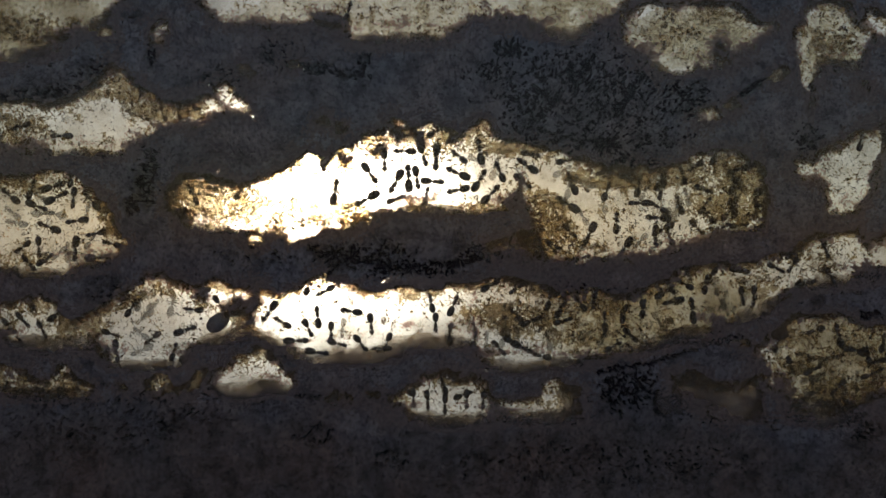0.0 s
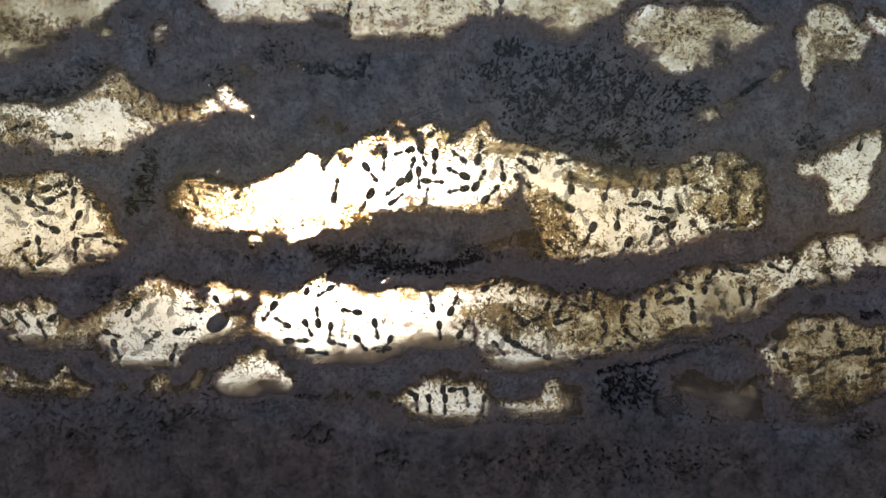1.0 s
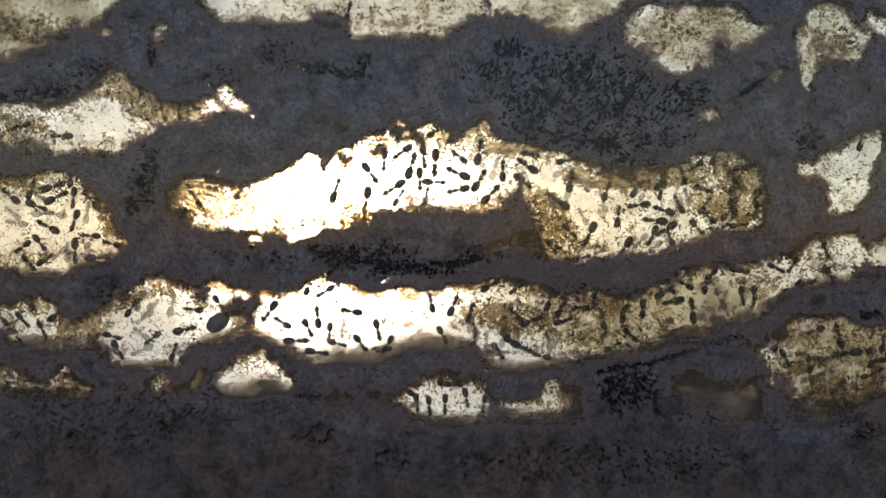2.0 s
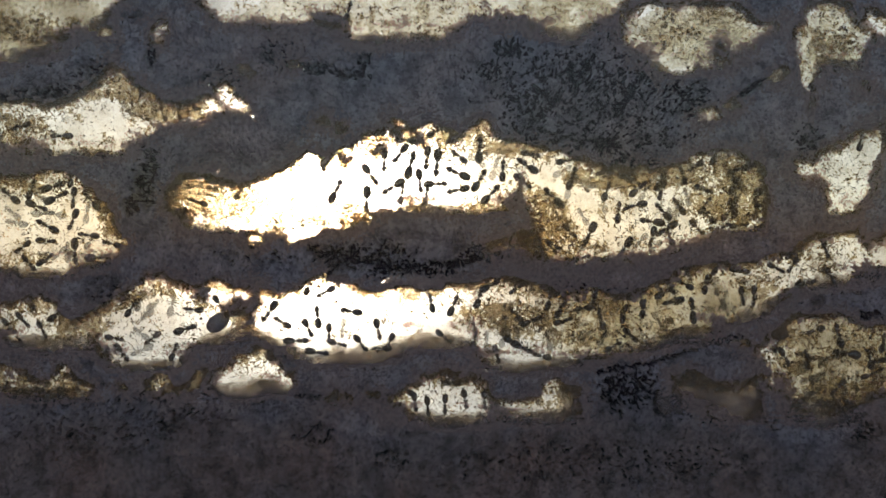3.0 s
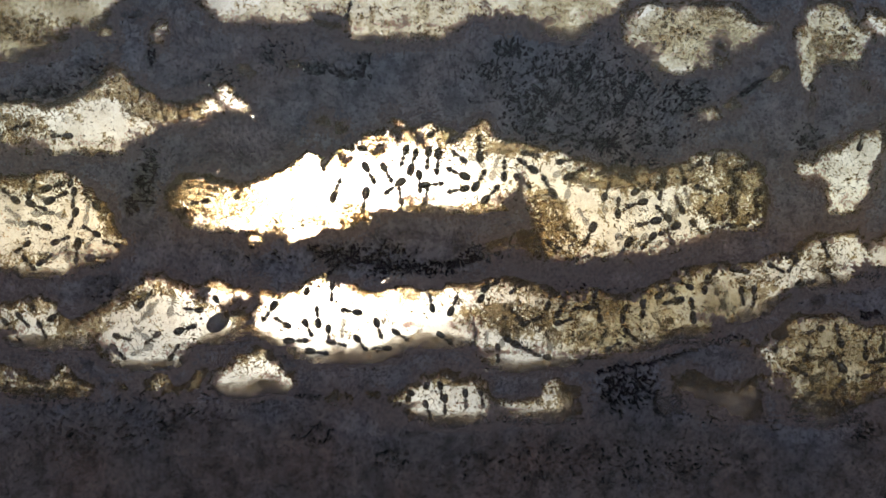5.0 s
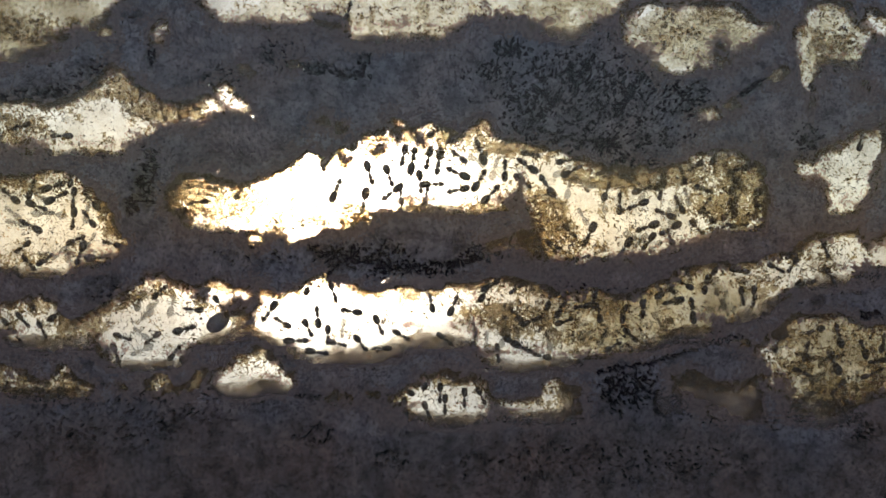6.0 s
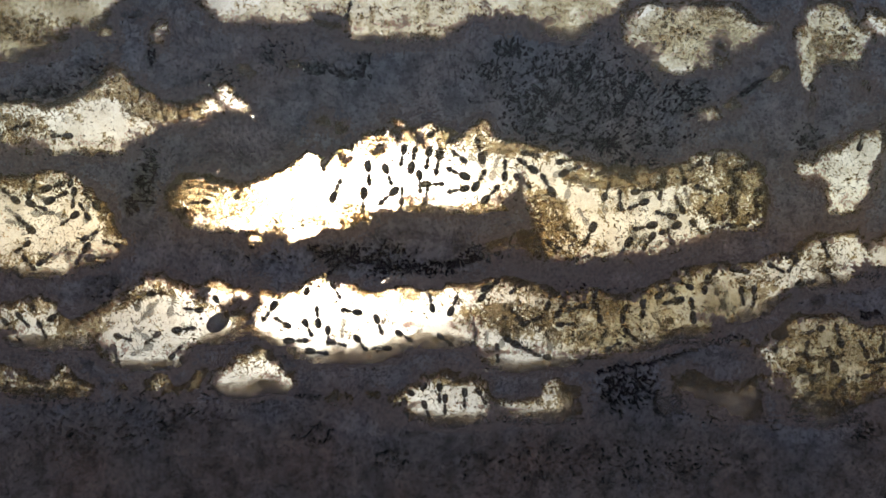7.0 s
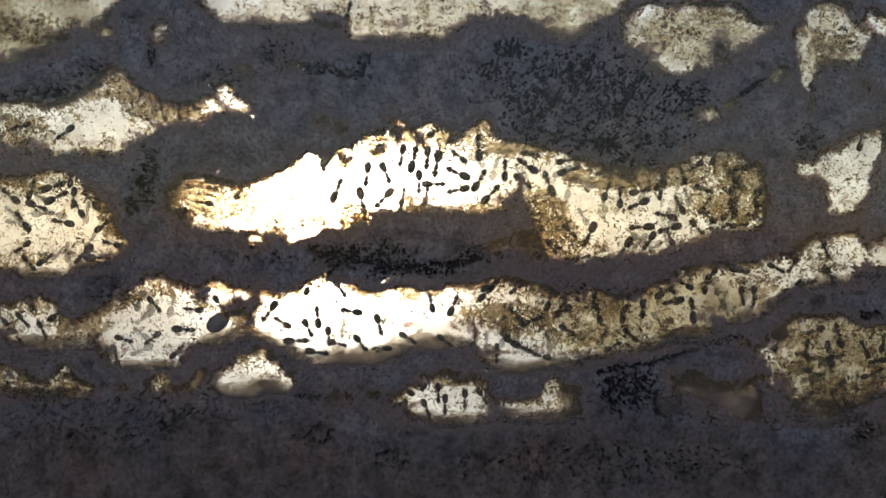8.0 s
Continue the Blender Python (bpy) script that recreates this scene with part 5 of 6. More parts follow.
ants_crowding_the_rims = settle([(54.56, 4.18, 30, 0.84), (53.46, 3.08, 140, 0.9), (58.08, 4.73, 10, 0.8), (13.86, -18.37, -30, 0.87), (-49.72, -20.46, 40, 0.84), (67.54, -30.36, 170, 0.9), (85.91, -18.15, 80, 0.8), (56.43, 10.56, 80, 0.87), (61.16, 10.01, 95, 0.84), (62.81, 11.66, 30, 0.9)] + [(42.46, 13.31, 60, 0.84), (23.21, -11.44, 60, 0.9), (39.16, -11.44, 80, 0.8), (68.86, -0.66, 30, 0.87), (71.06, -6.49, 10, 0.84), (-75.24, -12.54, 40, 0.9), (6.16, -17.49, 80, 0.8), (9.46, -7.04, 30, 0.87), (-7.59, -27.39, 150, 0.84), (9.46, -30.14, -80, 0.9)],
    "small dark brown ant crowded at a gallery rim", dark_ants)

build_queen(-42.46, -13.09, 38)

for model in dark_ants + pale_ants:
    for ob in (*model.children_recursive, model):
        bpy.data.objects.remove(ob)


def on_pane(x, z, way, y=0.06):
    return ant_pose(x, z, way, y, 1)


def gait(ant, beat, phase):
    """A walking ant's legs swing and its feelers sweep about."""
    tagged(ant, "small dark brown ant walking along a backlit gallery")
    for i, limb_part in enumerate(ant.children):
        kind = limb_part.name.split(".")[0]
        if kind not in ("leg", "antenna"):
            continue
        swing, pace = (7, beat) if kind == "leg" else (9, beat * 0.6)
        rows = []
        for k in range(33):
            t = k * 0.25
            rows.append((t, pose(0, 0, 0, 0, swing * math.sin(2 * math.pi * pace * t + phase + i * 2.4), 0)))
        walk(limb_part, rows)


def motions():
    walk(left_chamber[8], [(0, on_pane(-71.74, 5.46, -171)), (1.5, on_pane(-71.86, 5.29, -107)), (3, on_pane(-72.37, 5.5, -113)), (4.5, on_pane(-72.41, 5.8, -117)), (6, on_pane(-72.24, 5.71, -97)), (7, on_pane(-73.14, 5.74, -144)), (8, on_pane(-74.46, 5.26, -192))])
    walk(left_chamber[9], [(0, on_pane(-77.22, 4.37, 159)), (1.5, on_pane(-77.35, 4.46, 153)), (3, on_pane(-77.47, 4.54, 151)), (4.5, on_pane(-78.39, 4.75, 167)), (6, on_pane(-80.73, 4.58, 151)), (8, on_pane(-82.28, 5.59, 126))])
    walk(left_chamber[10], [(0, on_pane(-67.93, 2.99, -168)), (1.5, on_pane(-68.89, 2.57, -180)), (3, on_pane(-69.38, 2.7, -186)), (4.5, on_pane(-68.84, 2.95, -198)), (6, on_pane(-69.26, 6.09, -233)), (8, on_pane(-71.28, 8.08, -240))])
    walk(left_chamber[11], [(0, on_pane(-78.94, 0.15, -86)), (1.5, on_pane(-78.81, 0.55, -72)), (3, on_pane(-77.26, 1.57, -4)), (4, on_pane(-75.73, 1.1, 0)), (4.5, on_pane(-75.34, 1.82, 14)), (6, on_pane(-71.52, 1.82, 24)), (8, on_pane(-66.26, 4.75, 39))])
    walk(left_chamber[12], [(0, on_pane(-71.82, -0.19, -93)), (1.5, on_pane(-71.86, -0.65, -89)), (3, on_pane(-71.91, -0.65, -87)), (4.5, on_pane(-71.74, -0.57, -90)), (6, on_pane(-70.94, -0.98, -110)), (8, on_pane(-70.4, -1.19, -133))])
    walk(west_end_of_the_long_upper_gallery[1], [(0, on_pane(-48.62, 10.45, 109)), (1.5, on_pane(-48.52, 10.26, 112)), (3, on_pane(-48.05, 9.27, 160)), (4, on_pane(-48.05, 9.99, 177)), (4.5, on_pane(-47.63, 9.27, 191)), (6, on_pane(-48.03, 9.1, 188)), (8, on_pane(-46.92, 9.06, 172))])
    walk(west_end_of_the_long_upper_gallery[3], [(0, on_pane(-21.08, 11.41, 79)), (1.5, on_pane(-20.92, 11.75, 76)), (3, on_pane(-20.87, 11.54, 63)), (4.5, on_pane(-20.79, 11.79, 70)), (6, on_pane(-20.83, 11.7, 67)), (8, on_pane(-20.66, 11.7, 67))])
    walk(west_end_of_the_long_upper_gallery[4], [(0, on_pane(-14.13, 14.63, -53)), (1.5, on_pane(-14.05, 14.76, -53)), (3, on_pane(-14.05, 14.34, -53)), (4.5, on_pane(-14.26, 14.55, -56)), (6, on_pane(-14.3, 14.63, -73)), (8, on_pane(-14.88, 14.34, -97))])
    walk(west_end_of_the_long_upper_gallery[5], [(0, on_pane(-15.09, 9.65, -151)), (1.5, on_pane(-15.05, 9.19, -108)), (3, on_pane(-14.93, 9.32, -92)), (4.5, on_pane(-15.26, 9.23, -97)), (6, on_pane(-15.46, 9.12, -101)), (8, on_pane(-15.77, 9.11, -77))])
    walk(west_end_of_the_long_upper_gallery[6], [(0, on_pane(-11.41, 17.15, -88)), (1.5, on_pane(-11.5, 17.15, -95)), (3, on_pane(-11.45, 17.15, -93)), (4, on_pane(-11.48, 16.89, -77)), (4.5, on_pane(-11.2, 15.68, -60)), (6, on_pane(-10.49, 14.13, -70)), (8, on_pane(-11.12, 14.63, -67))])
    walk(west_end_of_the_long_upper_gallery[7], [(0, on_pane(-6.1, 22.29, -174)), (1.5, on_pane(-6.65, 22.08, -175)), (3, on_pane(-7.51, 21.25, -187)), (4, on_pane(-12.25, 20.59, -173)), (4.5, on_pane(-15.12, 19.6, -178)), (6, on_pane(-19.32, 19.76, -180)), (8, on_pane(-20.09, 20.31, -184))])
    walk(west_end_of_the_long_upper_gallery[8], [(0, on_pane(-9.28, 12.96, -119)), (1.5, on_pane(-9.7, 11.75, -144)), (3, on_pane(-9.95, 12.03, -148)), (4.5, on_pane(-9.65, 12.24, -144)), (6, on_pane(-10.16, 10.91, -143)), (8, on_pane(-11.7, 9.74, -133))])
    walk(west_end_of_the_long_upper_gallery[9], [(0, on_pane(-7.69, 19.11, 180)), (1.5, on_pane(-7.94, 18.9, 205)), (3, on_pane(-8.44, 18.48, 232)), (4.5, on_pane(-7.68, 17.9, 248)), (6, on_pane(-7.77, 18.03, 258)), (8, on_pane(-8.11, 18.03, 258))])
    walk(west_end_of_the_long_upper_gallery[10], [(0, on_pane(-6.76, 14.13, 93)), (1.5, on_pane(-6.05, 16.36, 72)), (3, on_pane(-6.27, 16.69, 75)), (4.5, on_pane(-5.76, 17.15, 73)), (6, on_pane(-5.89, 17.48, 79)), (8, on_pane(-5.72, 17.81, 76))])
    walk(west_end_of_the_long_upper_gallery[11], [(0, on_pane(-5.09, 13.71, -80)), (1.5, on_pane(-4.59, 13.5, -90)), (3, on_pane(-4.5, 13.08, -83)), (4.5, on_pane(-4.59, 12.96, -87)), (6, on_pane(-4.47, 12.88, -85)), (8, on_pane(-4.67, 12.88, -90))])
    walk(west_end_of_the_long_upper_gallery[12], [(0, on_pane(-3.84, 18.19, -72)), (1.5, on_pane(-3.92, 17.9, -77)), (3, on_pane(-3.17, 17.56, -96)), (4.5, on_pane(-3, 17.48, -93)), (6, on_pane(-2.91, 17.48, -103)), (8, on_pane(-3.12, 17.56, -94))])
    walk(west_end_of_the_long_upper_gallery[13], [(0, on_pane(-1.32, 17.69, -93)), (1.5, on_pane(-1.66, 16.6, -93)), (3, on_pane(-1.16, 16.6, -96)), (4.5, on_pane(-1.12, 16.85, -94)), (6, on_pane(-0.87, 16.85, -100)), (8, on_pane(-1.24, 16.43, -101))])
    walk(west_end_of_the_long_upper_gallery[14], [(0, on_pane(-1.78, 13.21, -5)), (1.5, on_pane(-1.62, 13.17, -4)), (3, on_pane(-1.2, 12.71, 2)), (4.5, on_pane(-1.83, 12.59, 6)), (6, on_pane(-1.87, 12.66, 0)), (8, on_pane(-1.53, 12.66, 0))])
    walk(west_end_of_the_long_upper_gallery[15], [(0, on_pane(-9.03, 9.82, 21)), (1.5, on_pane(-8.82, 9.95, 47)), (3, on_pane(-8, 10.8, 81)), (4.5, on_pane(-8.35, 10.54, 101)), (6, on_pane(-8.2, 10.56, 95)), (8, on_pane(-7.8, 10.38, 79))])
    walk(middle_of_the_long_upper_gallery[1], [(0, on_pane(7.16, 19.28, 99)), (1.5, on_pane(7.12, 19.15, 77)), (3, on_pane(7.13, 19.66, 87)), (4.5, on_pane(7.04, 19.99, 87)), (6, on_pane(7.25, 19.19, 110)), (8, on_pane(6.96, 20.08, 93))])
    walk(middle_of_the_long_upper_gallery[5], [(0, on_pane(11.06, 15.26, 113)), (1.5, on_pane(11.69, 15.59, 92)), (3, on_pane(11.69, 15.58, 88)), (4.5, on_pane(11.81, 15.59, 90)), (6, on_pane(12.06, 15.59, 90)), (8, on_pane(12.06, 15.59, 90))])
    walk(middle_of_the_long_upper_gallery[12], [(0, on_pane(24.16, 8.9, 147)), (1.5, on_pane(22.73, 9.19, 146)), (3, on_pane(21.43, 10.24, 135)), (4, on_pane(21.03, 10.93, 123)), (4.5, on_pane(20.81, 12.12, 119)), (6, on_pane(20.26, 12.5, 124)), (8, on_pane(20.59, 13, 111))])
    walk(middle_of_the_long_upper_gallery[14], [(0, on_pane(25.08, 13.08, 113)), (1.5, on_pane(24.96, 13.48, 86)), (3, on_pane(25.3, 14.09, 70)), (4.5, on_pane(26.16, 14.68, 34)), (6, on_pane(25.45, 15.39, 27)), (8, on_pane(24.87, 15.43, 18))])
    walk(middle_of_the_long_upper_gallery[16], [(0, on_pane(33.91, 5.33, 87)), (1.5, on_pane(34.21, 6.29, 84)), (3, on_pane(34.28, 7.37, 85)), (4.5, on_pane(34.16, 8, 87)), (6, on_pane(34.5, 9.05, 90)), (8, on_pane(34.58, 10.31, 90))])
    walk(middle_of_the_long_upper_gallery[17], [(0, on_pane(38.18, 8.96, 180)), (1.5, on_pane(38.18, 8.63, 184)), (3, on_pane(37.38, 8.42, 192)), (4.5, on_pane(37.47, 8.8, 196)), (6, on_pane(37.78, 8.5, 202)), (8, on_pane(37.93, 8.67, 204))])
    walk(middle_of_the_long_upper_gallery[18], [(0, on_pane(38.25, 12.45, 79)), (1.5, on_pane(38.11, 12.15, 61)), (3, on_pane(38.27, 11.9, 42)), (4.5, on_pane(38.6, 11.9, 35)), (6, on_pane(39.22, 11.65, 17)), (8, on_pane(38.74, 11.28, 10))])
    walk(east_end_of_the_long_upper_gallery[0], [(0, on_pane(41.82, 6.12, 177)), (1.5, on_pane(41.36, 5.75, 175)), (3, on_pane(40.57, 5.41, 172)), (4.5, on_pane(40.06, 5.41, 188)), (6, on_pane(39.69, 4.24, 199)), (8, on_pane(38.56, 4.28, 183))])
    walk(east_end_of_the_long_upper_gallery[1], [(0, on_pane(42.04, 8.16, 150)), (1.5, on_pane(42.91, 7.75, 172)), (3, on_pane(42.82, 7.5, 133)), (4.5, on_pane(42.79, 7.21, 128)), (6, on_pane(43.12, 6.96, 158)), (8, on_pane(43.37, 6.54, 165))])
    walk(east_end_of_the_long_upper_gallery[2], [(0, on_pane(46.08, 8.9, 108)), (1.5, on_pane(45.96, 9.14, 112)), (3, on_pane(45.96, 8.54, 127)), (4.5, on_pane(46.09, 8.89, 115)), (6, on_pane(46.09, 8.89, 118)), (8, on_pane(46.14, 8.82, 118))])
    walk(east_end_of_the_long_upper_gallery[7], [(0, on_pane(41.61, 2.28, -90)), (1.5, on_pane(40.81, 2.4, -119)), (3, on_pane(40.78, 2.06, -105)), (4.5, on_pane(40.03, 1.56, -134)), (6, on_pane(39.98, 1.23, -127)), (8, on_pane(40.11, 1.35, -123))])
    walk(east_end_of_the_long_upper_gallery[8], [(0, on_pane(42.74, 3.73, -151)), (1.5, on_pane(43.3, 3.72, -149)), (3, on_pane(43.49, 3.81, -148)), (4.5, on_pane(43.83, 3.73, -155)), (6, on_pane(44.21, 3.81, -150)), (8, on_pane(44, 3.94, -164))])
    walk(west_end_of_the_long_lower_gallery[5], [(0, on_pane(-64.62, -16.62, -18)), (1.5, on_pane(-64.4, -16.84, -18)), (3, on_pane(-63.95, -17.49, -9)), (4.5, on_pane(-62.58, -17.41, -14)), (6, on_pane(-62.36, -17.28, -17)), (8, on_pane(-62.07, -17.7, -17))])
    walk(west_end_of_the_long_lower_gallery[6], [(0, on_pane(-63.74, -20.08, -81)), (1.5, on_pane(-63.66, -19.79, -63)), (3, on_pane(-62.61, -20.42, -51)), (4.5, on_pane(-62.99, -20.21, -36)), (6, on_pane(-63.78, -20.63, -68)), (8, on_pane(-63.91, -20.98, -72))])
    walk(west_end_of_the_long_lower_gallery[10], [(0, on_pane(-50.14, -15.81, 18)), (1.5, on_pane(-50.26, -15.73, 11)), (3, on_pane(-50.14, -15.6, 17)), (4.5, on_pane(-50.02, -15.52, 18)), (6, on_pane(-50.3, -15.6, 15)), (8, on_pane(-50.39, -15.73, -4))])
    walk(west_end_of_the_long_lower_gallery[12], [(0, on_pane(-60.77, -11.43, 56)), (3, on_pane(-60.77, -11.43, 56)), (4, on_pane(-60.77, -11.43, 56)), (4.5, on_pane(-59.97, -10.87, 53)), (6, on_pane(-55.21, -8.28, 43)), (7, on_pane(-55.7, -8.67, 2)), (8, on_pane(-56.21, -11, -48))])
    walk(west_end_of_the_long_lower_gallery[13], [(0, on_pane(-52.52, -19.86, 72)), (4.5, on_pane(-52.47, -19.95, 61)), (6, on_pane(-52.28, -20.08, 51)), (8, on_pane(-51.77, -19.92, 43))])
    walk(middle_of_the_long_lower_gallery[4], [(0, on_pane(-21.86, -16.36, -92)), (1.5, on_pane(-22.12, -16.44, -96)), (3, on_pane(-22.25, -16.68, -90)), (4.5, on_pane(-22.32, -16.86, -90)), (6, on_pane(-22.49, -17.02, -90)), (8, on_pane(-22.31, -17.26, -85))])
    walk(middle_of_the_long_lower_gallery[7], [(0, on_pane(-14.04, -14.89, -84)), (1.5, on_pane(-12.78, -16.02, -77)), (3, on_pane(-12.66, -15.9, -78)), (4, on_pane(-13.19, -15.51, -111)), (4.5, on_pane(-12.74, -15.94, -85)), (6, on_pane(-12.44, -15.07, -66)), (8, on_pane(-12.45, -14.98, -75))])
    walk(middle_of_the_long_lower_gallery[11], [(0, on_pane(-23.16, -8.28, -153)), (1.5, on_pane(-23.16, -8.36, -149)), (3, on_pane(-23.03, -8.49, -153)), (4.5, on_pane(-21.95, -8.57, -109)), (6, on_pane(-21.41, -8.49, -72)), (8, on_pane(-19.98, -7.94, -56))])
    walk(middle_of_the_long_lower_gallery[12], [(0, on_pane(-10.93, -18.45, -109)), (1.5, on_pane(-10.86, -18.79, -119)), (3, on_pane(-10.48, -18.44, -112)), (4.5, on_pane(-8.38, -17.15, -45)), (6, on_pane(-7.93, -16.98, -31)), (8, on_pane(-6.69, -17.5, -31))])
    walk(middle_of_the_long_lower_gallery[16], [(0, on_pane(1.38, -16.45, 88)), (1, on_pane(4.08, -15.46, 58)), (1.5, on_pane(4.69, -14.02, 73)), (3, on_pane(7.08, -9.33, 73)), (4.5, on_pane(8, -8.49, 63)), (6, on_pane(8.38, -8.36, 56)), (8, on_pane(8.67, -8.49, 41))])
    walk(middle_of_the_long_lower_gallery[18], [(0, on_pane(11.06, -19.5, -46)), (1.5, on_pane(11.04, -19.73, -49)), (3, on_pane(10.52, -20.75, -76)), (4.5, on_pane(10.72, -20.62, -90)), (6, on_pane(10.7, -20.61, -83)), (8, on_pane(10.48, -20.62, -90))])
    walk(east_end_of_the_long_lower_gallery[0], [(0, on_pane(23.64, -14.01, 16)), (6, on_pane(23.86, -14.1, 17)), (8, on_pane(24.54, -16.02, -32))])
    walk(east_end_of_the_long_lower_gallery[1], [(0, on_pane(26.69, -10.44, 128)), (1.5, on_pane(26.29, -11.42, 169)), (3, on_pane(27.16, -11.64, 191)), (4.5, on_pane(26.88, -11.71, 186)), (6, on_pane(26.99, -11.22, 190)), (8, on_pane(23.3, -12.13, 202))])
    walk(east_end_of_the_long_lower_gallery[2], [(0, on_pane(31.56, -13.95, 94)), (1.5, on_pane(31.23, -13.55, 102)), (3, on_pane(30.83, -13.57, 104)), (4.5, on_pane(30.43, -12.29, 100)), (8, on_pane(30.35, -12.47, 104))])
    walk(right_hand_low_chamber[2], [(0, on_pane(80.4, -19.8, 168)), (1.5, on_pane(79.23, -20.35, 189)), (3, on_pane(78.64, -20.35, 171)), (4, on_pane(78.35, -21.33, 166)), (4.5, on_pane(77.51, -21.89, 147)), (6, on_pane(76.26, -21.9, 119)), (8, on_pane(75.46, -20.35, 101))])
    walk(right_hand_low_chamber[3], [(0, on_pane(82.92, -20.56, 103)), (1.5, on_pane(83.49, -20.98, 99)), (3, on_pane(83.33, -21.39, 100)), (4.5, on_pane(82.87, -19.55, 86)), (6, on_pane(82.02, -19.39, 110)), (8, on_pane(82.28, -19.42, 117))])
    walk(right_hand_low_chamber[4], [(0, on_pane(72.44, -23.53, 26)), (1.5, on_pane(73.03, -22.94, 34)), (3, on_pane(70.93, -21.42, 100)), (4.5, on_pane(71.14, -20.47, 71)), (6, on_pane(70.98, -19.76, 79)), (8, on_pane(70.96, -19.32, 83))])
    walk(right_hand_low_chamber[5], [(0, on_pane(68.02, -22.97, -68)), (3, on_pane(66.8, -21.23, -61)), (4, on_pane(67.31, -22.37, -71)), (4.5, on_pane(68.73, -23.48, -42)), (6, on_pane(70.31, -24.19, -23)), (8, on_pane(72.32, -24.24, -23))])
    walk(low_middle_chamber[0], [(0, on_pane(0.09, -26.44, 106)), (1.5, on_pane(0.18, -25.6, 74)), (3, on_pane(-1.07, -23.32, 66)), (4.5, on_pane(-2.28, -25.14, 59)), (6, on_pane(-2.82, -25.76, 56)), (8, on_pane(-3.02, -26.02, 49))])
    walk(low_middle_chamber[1], [(0, on_pane(4.09, -28.43, 22)), (3, on_pane(1.73, -26.2, -11)), (4, on_pane(1.1, -26.78, -13)), (4.5, on_pane(0.17, -27.48, -63)), (6, on_pane(-0.57, -28.29, -90)), (8, on_pane(-0.92, -28.29, -90))])
    walk(low_middle_chamber[3], [(0, on_pane(4.61, -29.55, -90)), (1.5, on_pane(4.68, -29.27, -79)), (3, on_pane(4.33, -29.53, -79)), (4.5, on_pane(4.5, -29.54, -84)), (6, on_pane(4.2, -29.31, -90)), (8, on_pane(4.27, -29.52, -90))])
    walk(low_middle_chamber[4], [(0, on_pane(-3.04, -29.71, -84)), (1.5, on_pane(-2.54, -30.71, -84)), (3, on_pane(-2.95, -30.97, -84)), (4.5, on_pane(-2.85, -31.29, -66)), (6, on_pane(-3.06, -31.73, -69)), (8, on_pane(-3.18, -31.29, -66))])
    walk(low_middle_chamber[5], [(0, on_pane(-5.75, -29.29, -85)), (1.5, on_pane(-5.03, -30.38, -83)), (3, on_pane(-5.45, -30.13, -83)), (4.5, on_pane(-6.42, -30.38, -97)), (6, on_pane(-7.38, -30.97, -83)), (8, on_pane(-7.26, -31.39, -85))])
    walk(low_middle_chamber[6], [(0, on_pane(7.87, -29.71, -94)), (1.5, on_pane(7.94, -30.53, -103)), (3, on_pane(8.13, -29.71, -86)), (4, on_pane(7.82, -29.02, -75)), (4.5, on_pane(7.67, -29.31, -84)), (6, on_pane(7.58, -28.89, -63)), (8, on_pane(7.83, -28.97, -57))])
    walk(upper_chambers[0], [(0, on_pane(-74.69, 22.08, 180)), (7.2, on_pane(-74.69, 22.08, 180)), (8, on_pane(-73.97, 22.63, 218))])
    walk(middle_of_the_long_lower_gallery[22], [(0, on_pane(-1.44, -14.63, -90)), (1.5, on_pane(-0.28, -16.67, -78)), (3, on_pane(0.28, -17.26, -41)), (8, on_pane(0.55, -18.09, -37))])
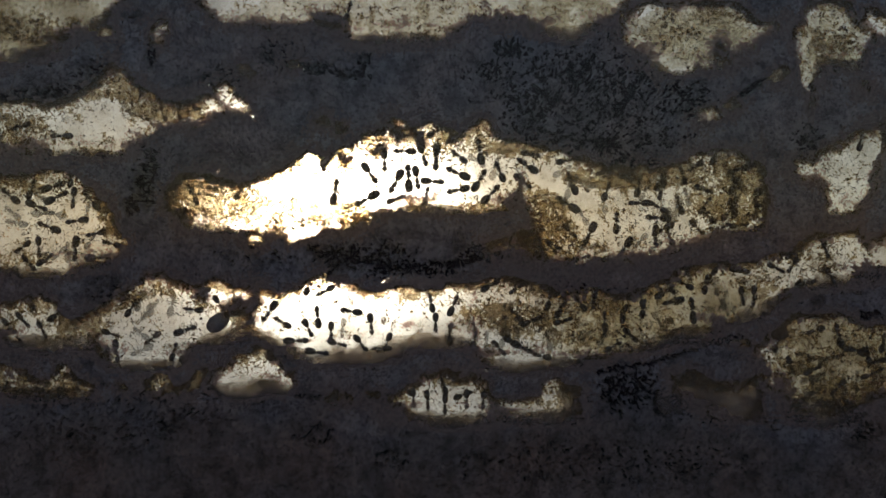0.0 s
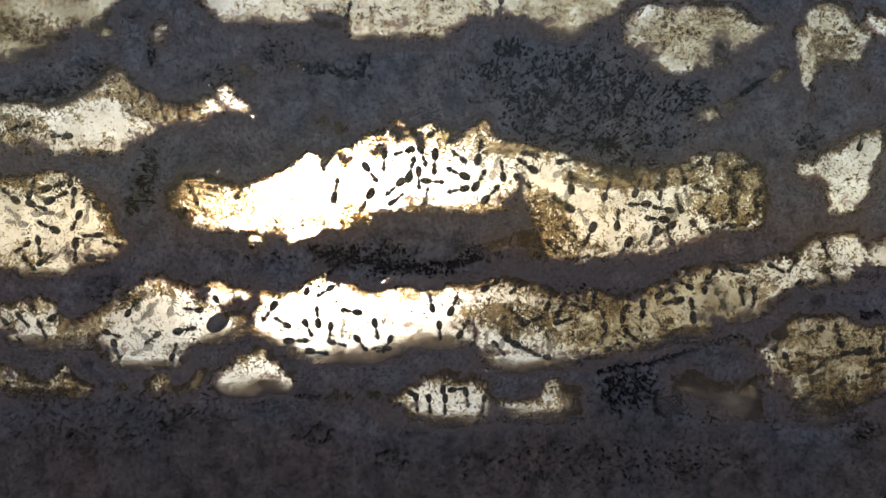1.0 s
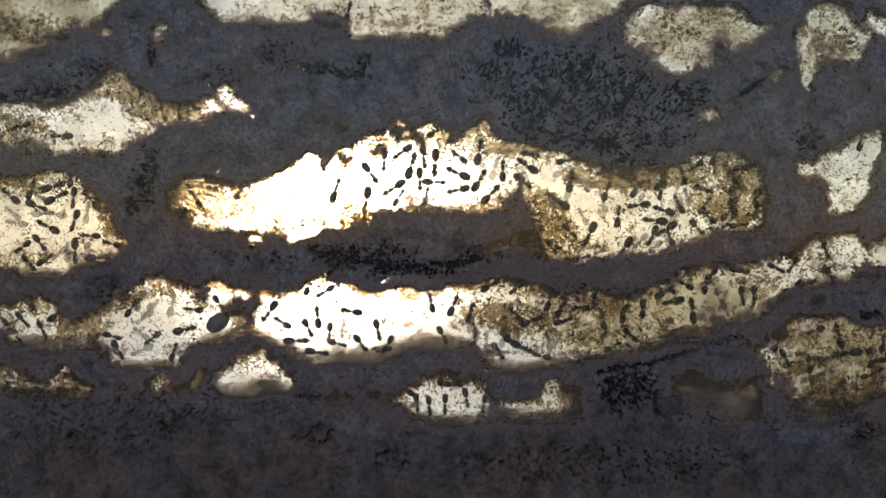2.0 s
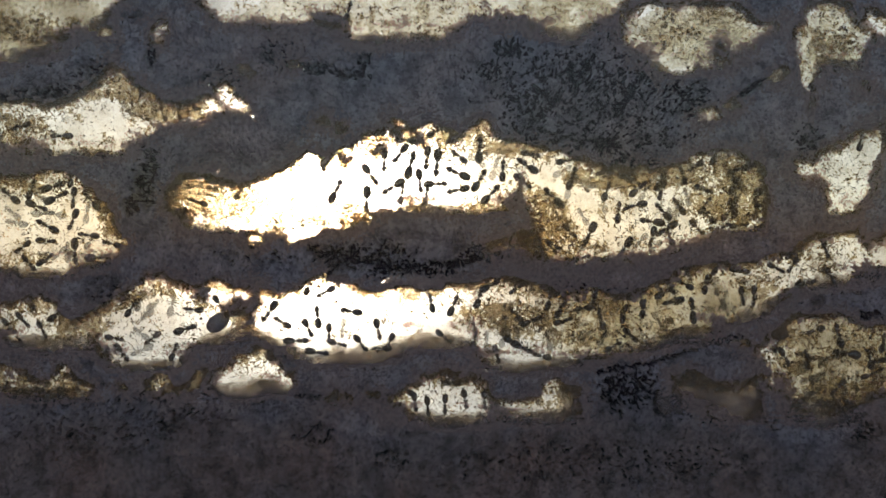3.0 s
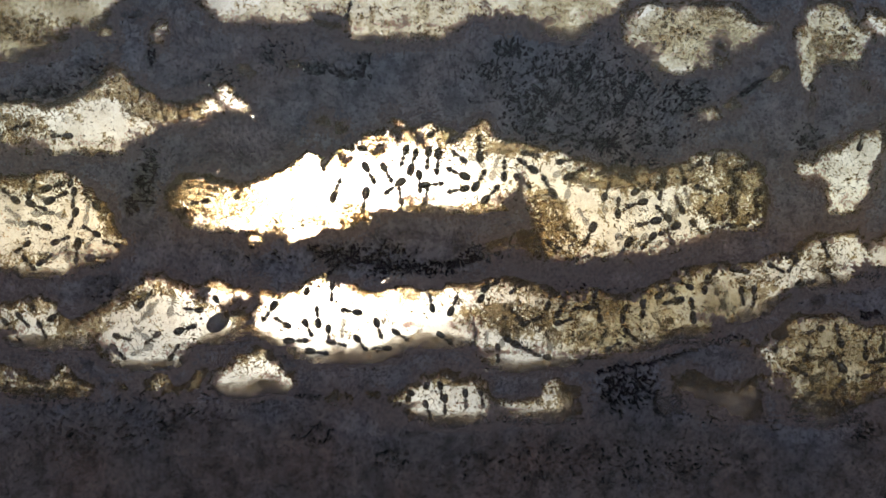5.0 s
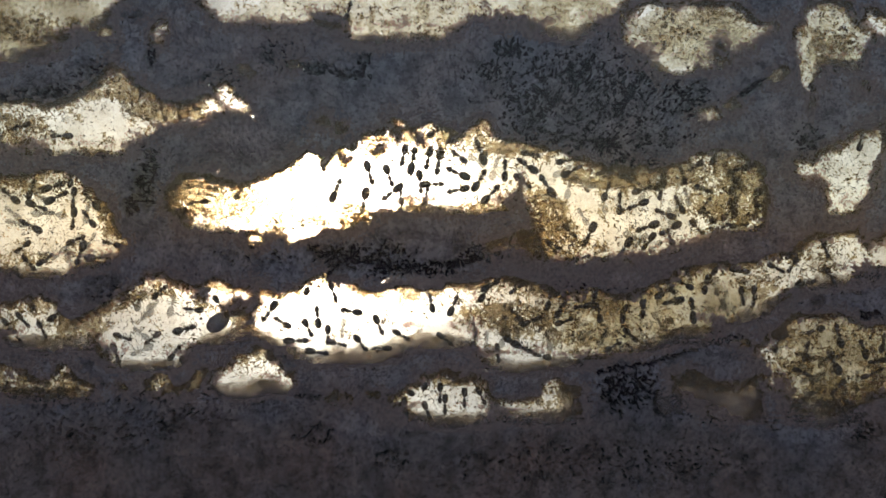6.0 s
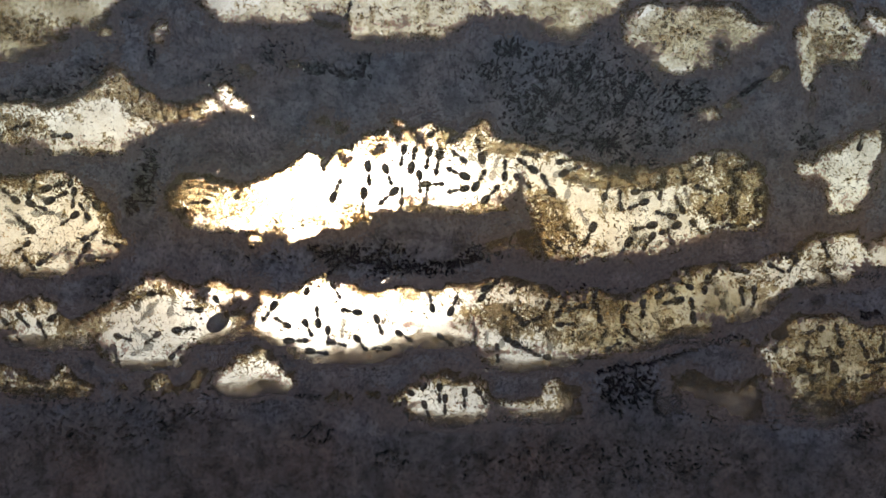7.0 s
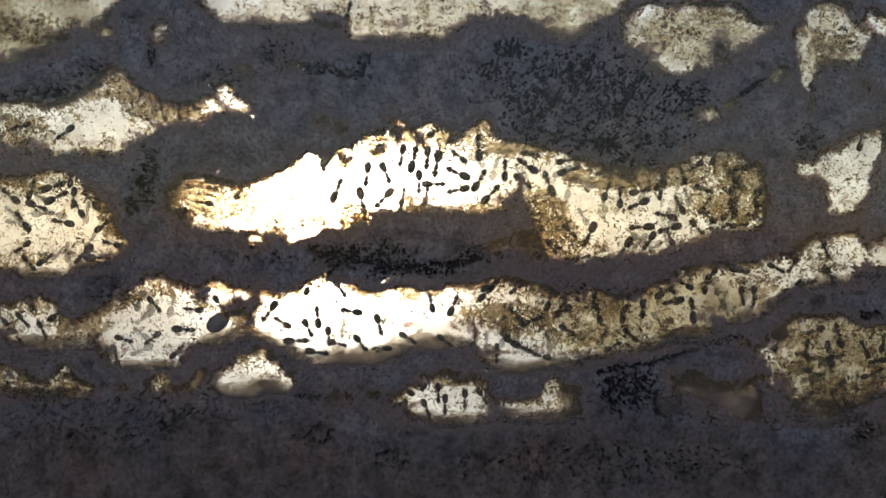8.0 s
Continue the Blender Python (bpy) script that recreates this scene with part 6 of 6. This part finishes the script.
    walk(upper_chambers[7], [(0, on_pane(12.75, 51.11, -106)), (0.6, on_pane(11.92, 49.24, -99)), (1, on_pane(11.26, 47.31, -95)), (1.5, on_pane(9.49, 47.25, -61)), (2.2, on_pane(8.17, 49.79, -59)), (3, on_pane(7.4, 52.33, -66)), (8, on_pane(7.4, 52.55, -66))])
    walk(pale_east_half[1], [(0, on_pane(28.73, 0.36, 11, 3)), (3, on_pane(28.74, 0.28, 8, 3)), (4, on_pane(33.19, 2.01, -23, 3)), (4.5, on_pane(35.15, 2.24, -4, 3)), (6, on_pane(38.05, 2.21, -22, 3)), (8, on_pane(39.25, 1.62, -35, 3))])
    for n, (ant, beat) in enumerate([(left_chamber[8], 0.6), (left_chamber[9], 0.6), (left_chamber[10], 0.9), (left_chamber[11], 0.9), (left_chamber[12], 0.6), (west_end_of_the_long_upper_gallery[1], 0.6), (west_end_of_the_long_upper_gallery[6], 0.6), (west_end_of_the_long_upper_gallery[7], 0.9), (west_end_of_the_long_upper_gallery[8], 0.6), (west_end_of_the_long_upper_gallery[10], 0.6), (middle_of_the_long_upper_gallery[1], 0.6), (middle_of_the_long_upper_gallery[12], 0.6), (middle_of_the_long_upper_gallery[14], 0.6), (middle_of_the_long_upper_gallery[16], 0.6), (east_end_of_the_long_upper_gallery[0], 0.6), (east_end_of_the_long_upper_gallery[1], 0.6), (west_end_of_the_long_lower_gallery[5], 0.6), (west_end_of_the_long_lower_gallery[12], 0.9), (middle_of_the_long_lower_gallery[7], 0.6), (middle_of_the_long_lower_gallery[12], 0.6), (middle_of_the_long_lower_gallery[16], 0.9), (east_end_of_the_long_lower_gallery[1], 0.6), (right_hand_low_chamber[2], 0.9), (right_hand_low_chamber[3], 0.6), (right_hand_low_chamber[4], 0.6), (right_hand_low_chamber[5], 0.9), (low_middle_chamber[0], 0.9), (low_middle_chamber[1], 0.6), (low_middle_chamber[5], 0.6), (low_middle_chamber[6], 0.6), (middle_of_the_long_lower_gallery[22], 0.6), (upper_chambers[7], 0.9), (pale_east_half[1], 0.9)]):
        gait(ant, beat, n * 1.7)


motions()
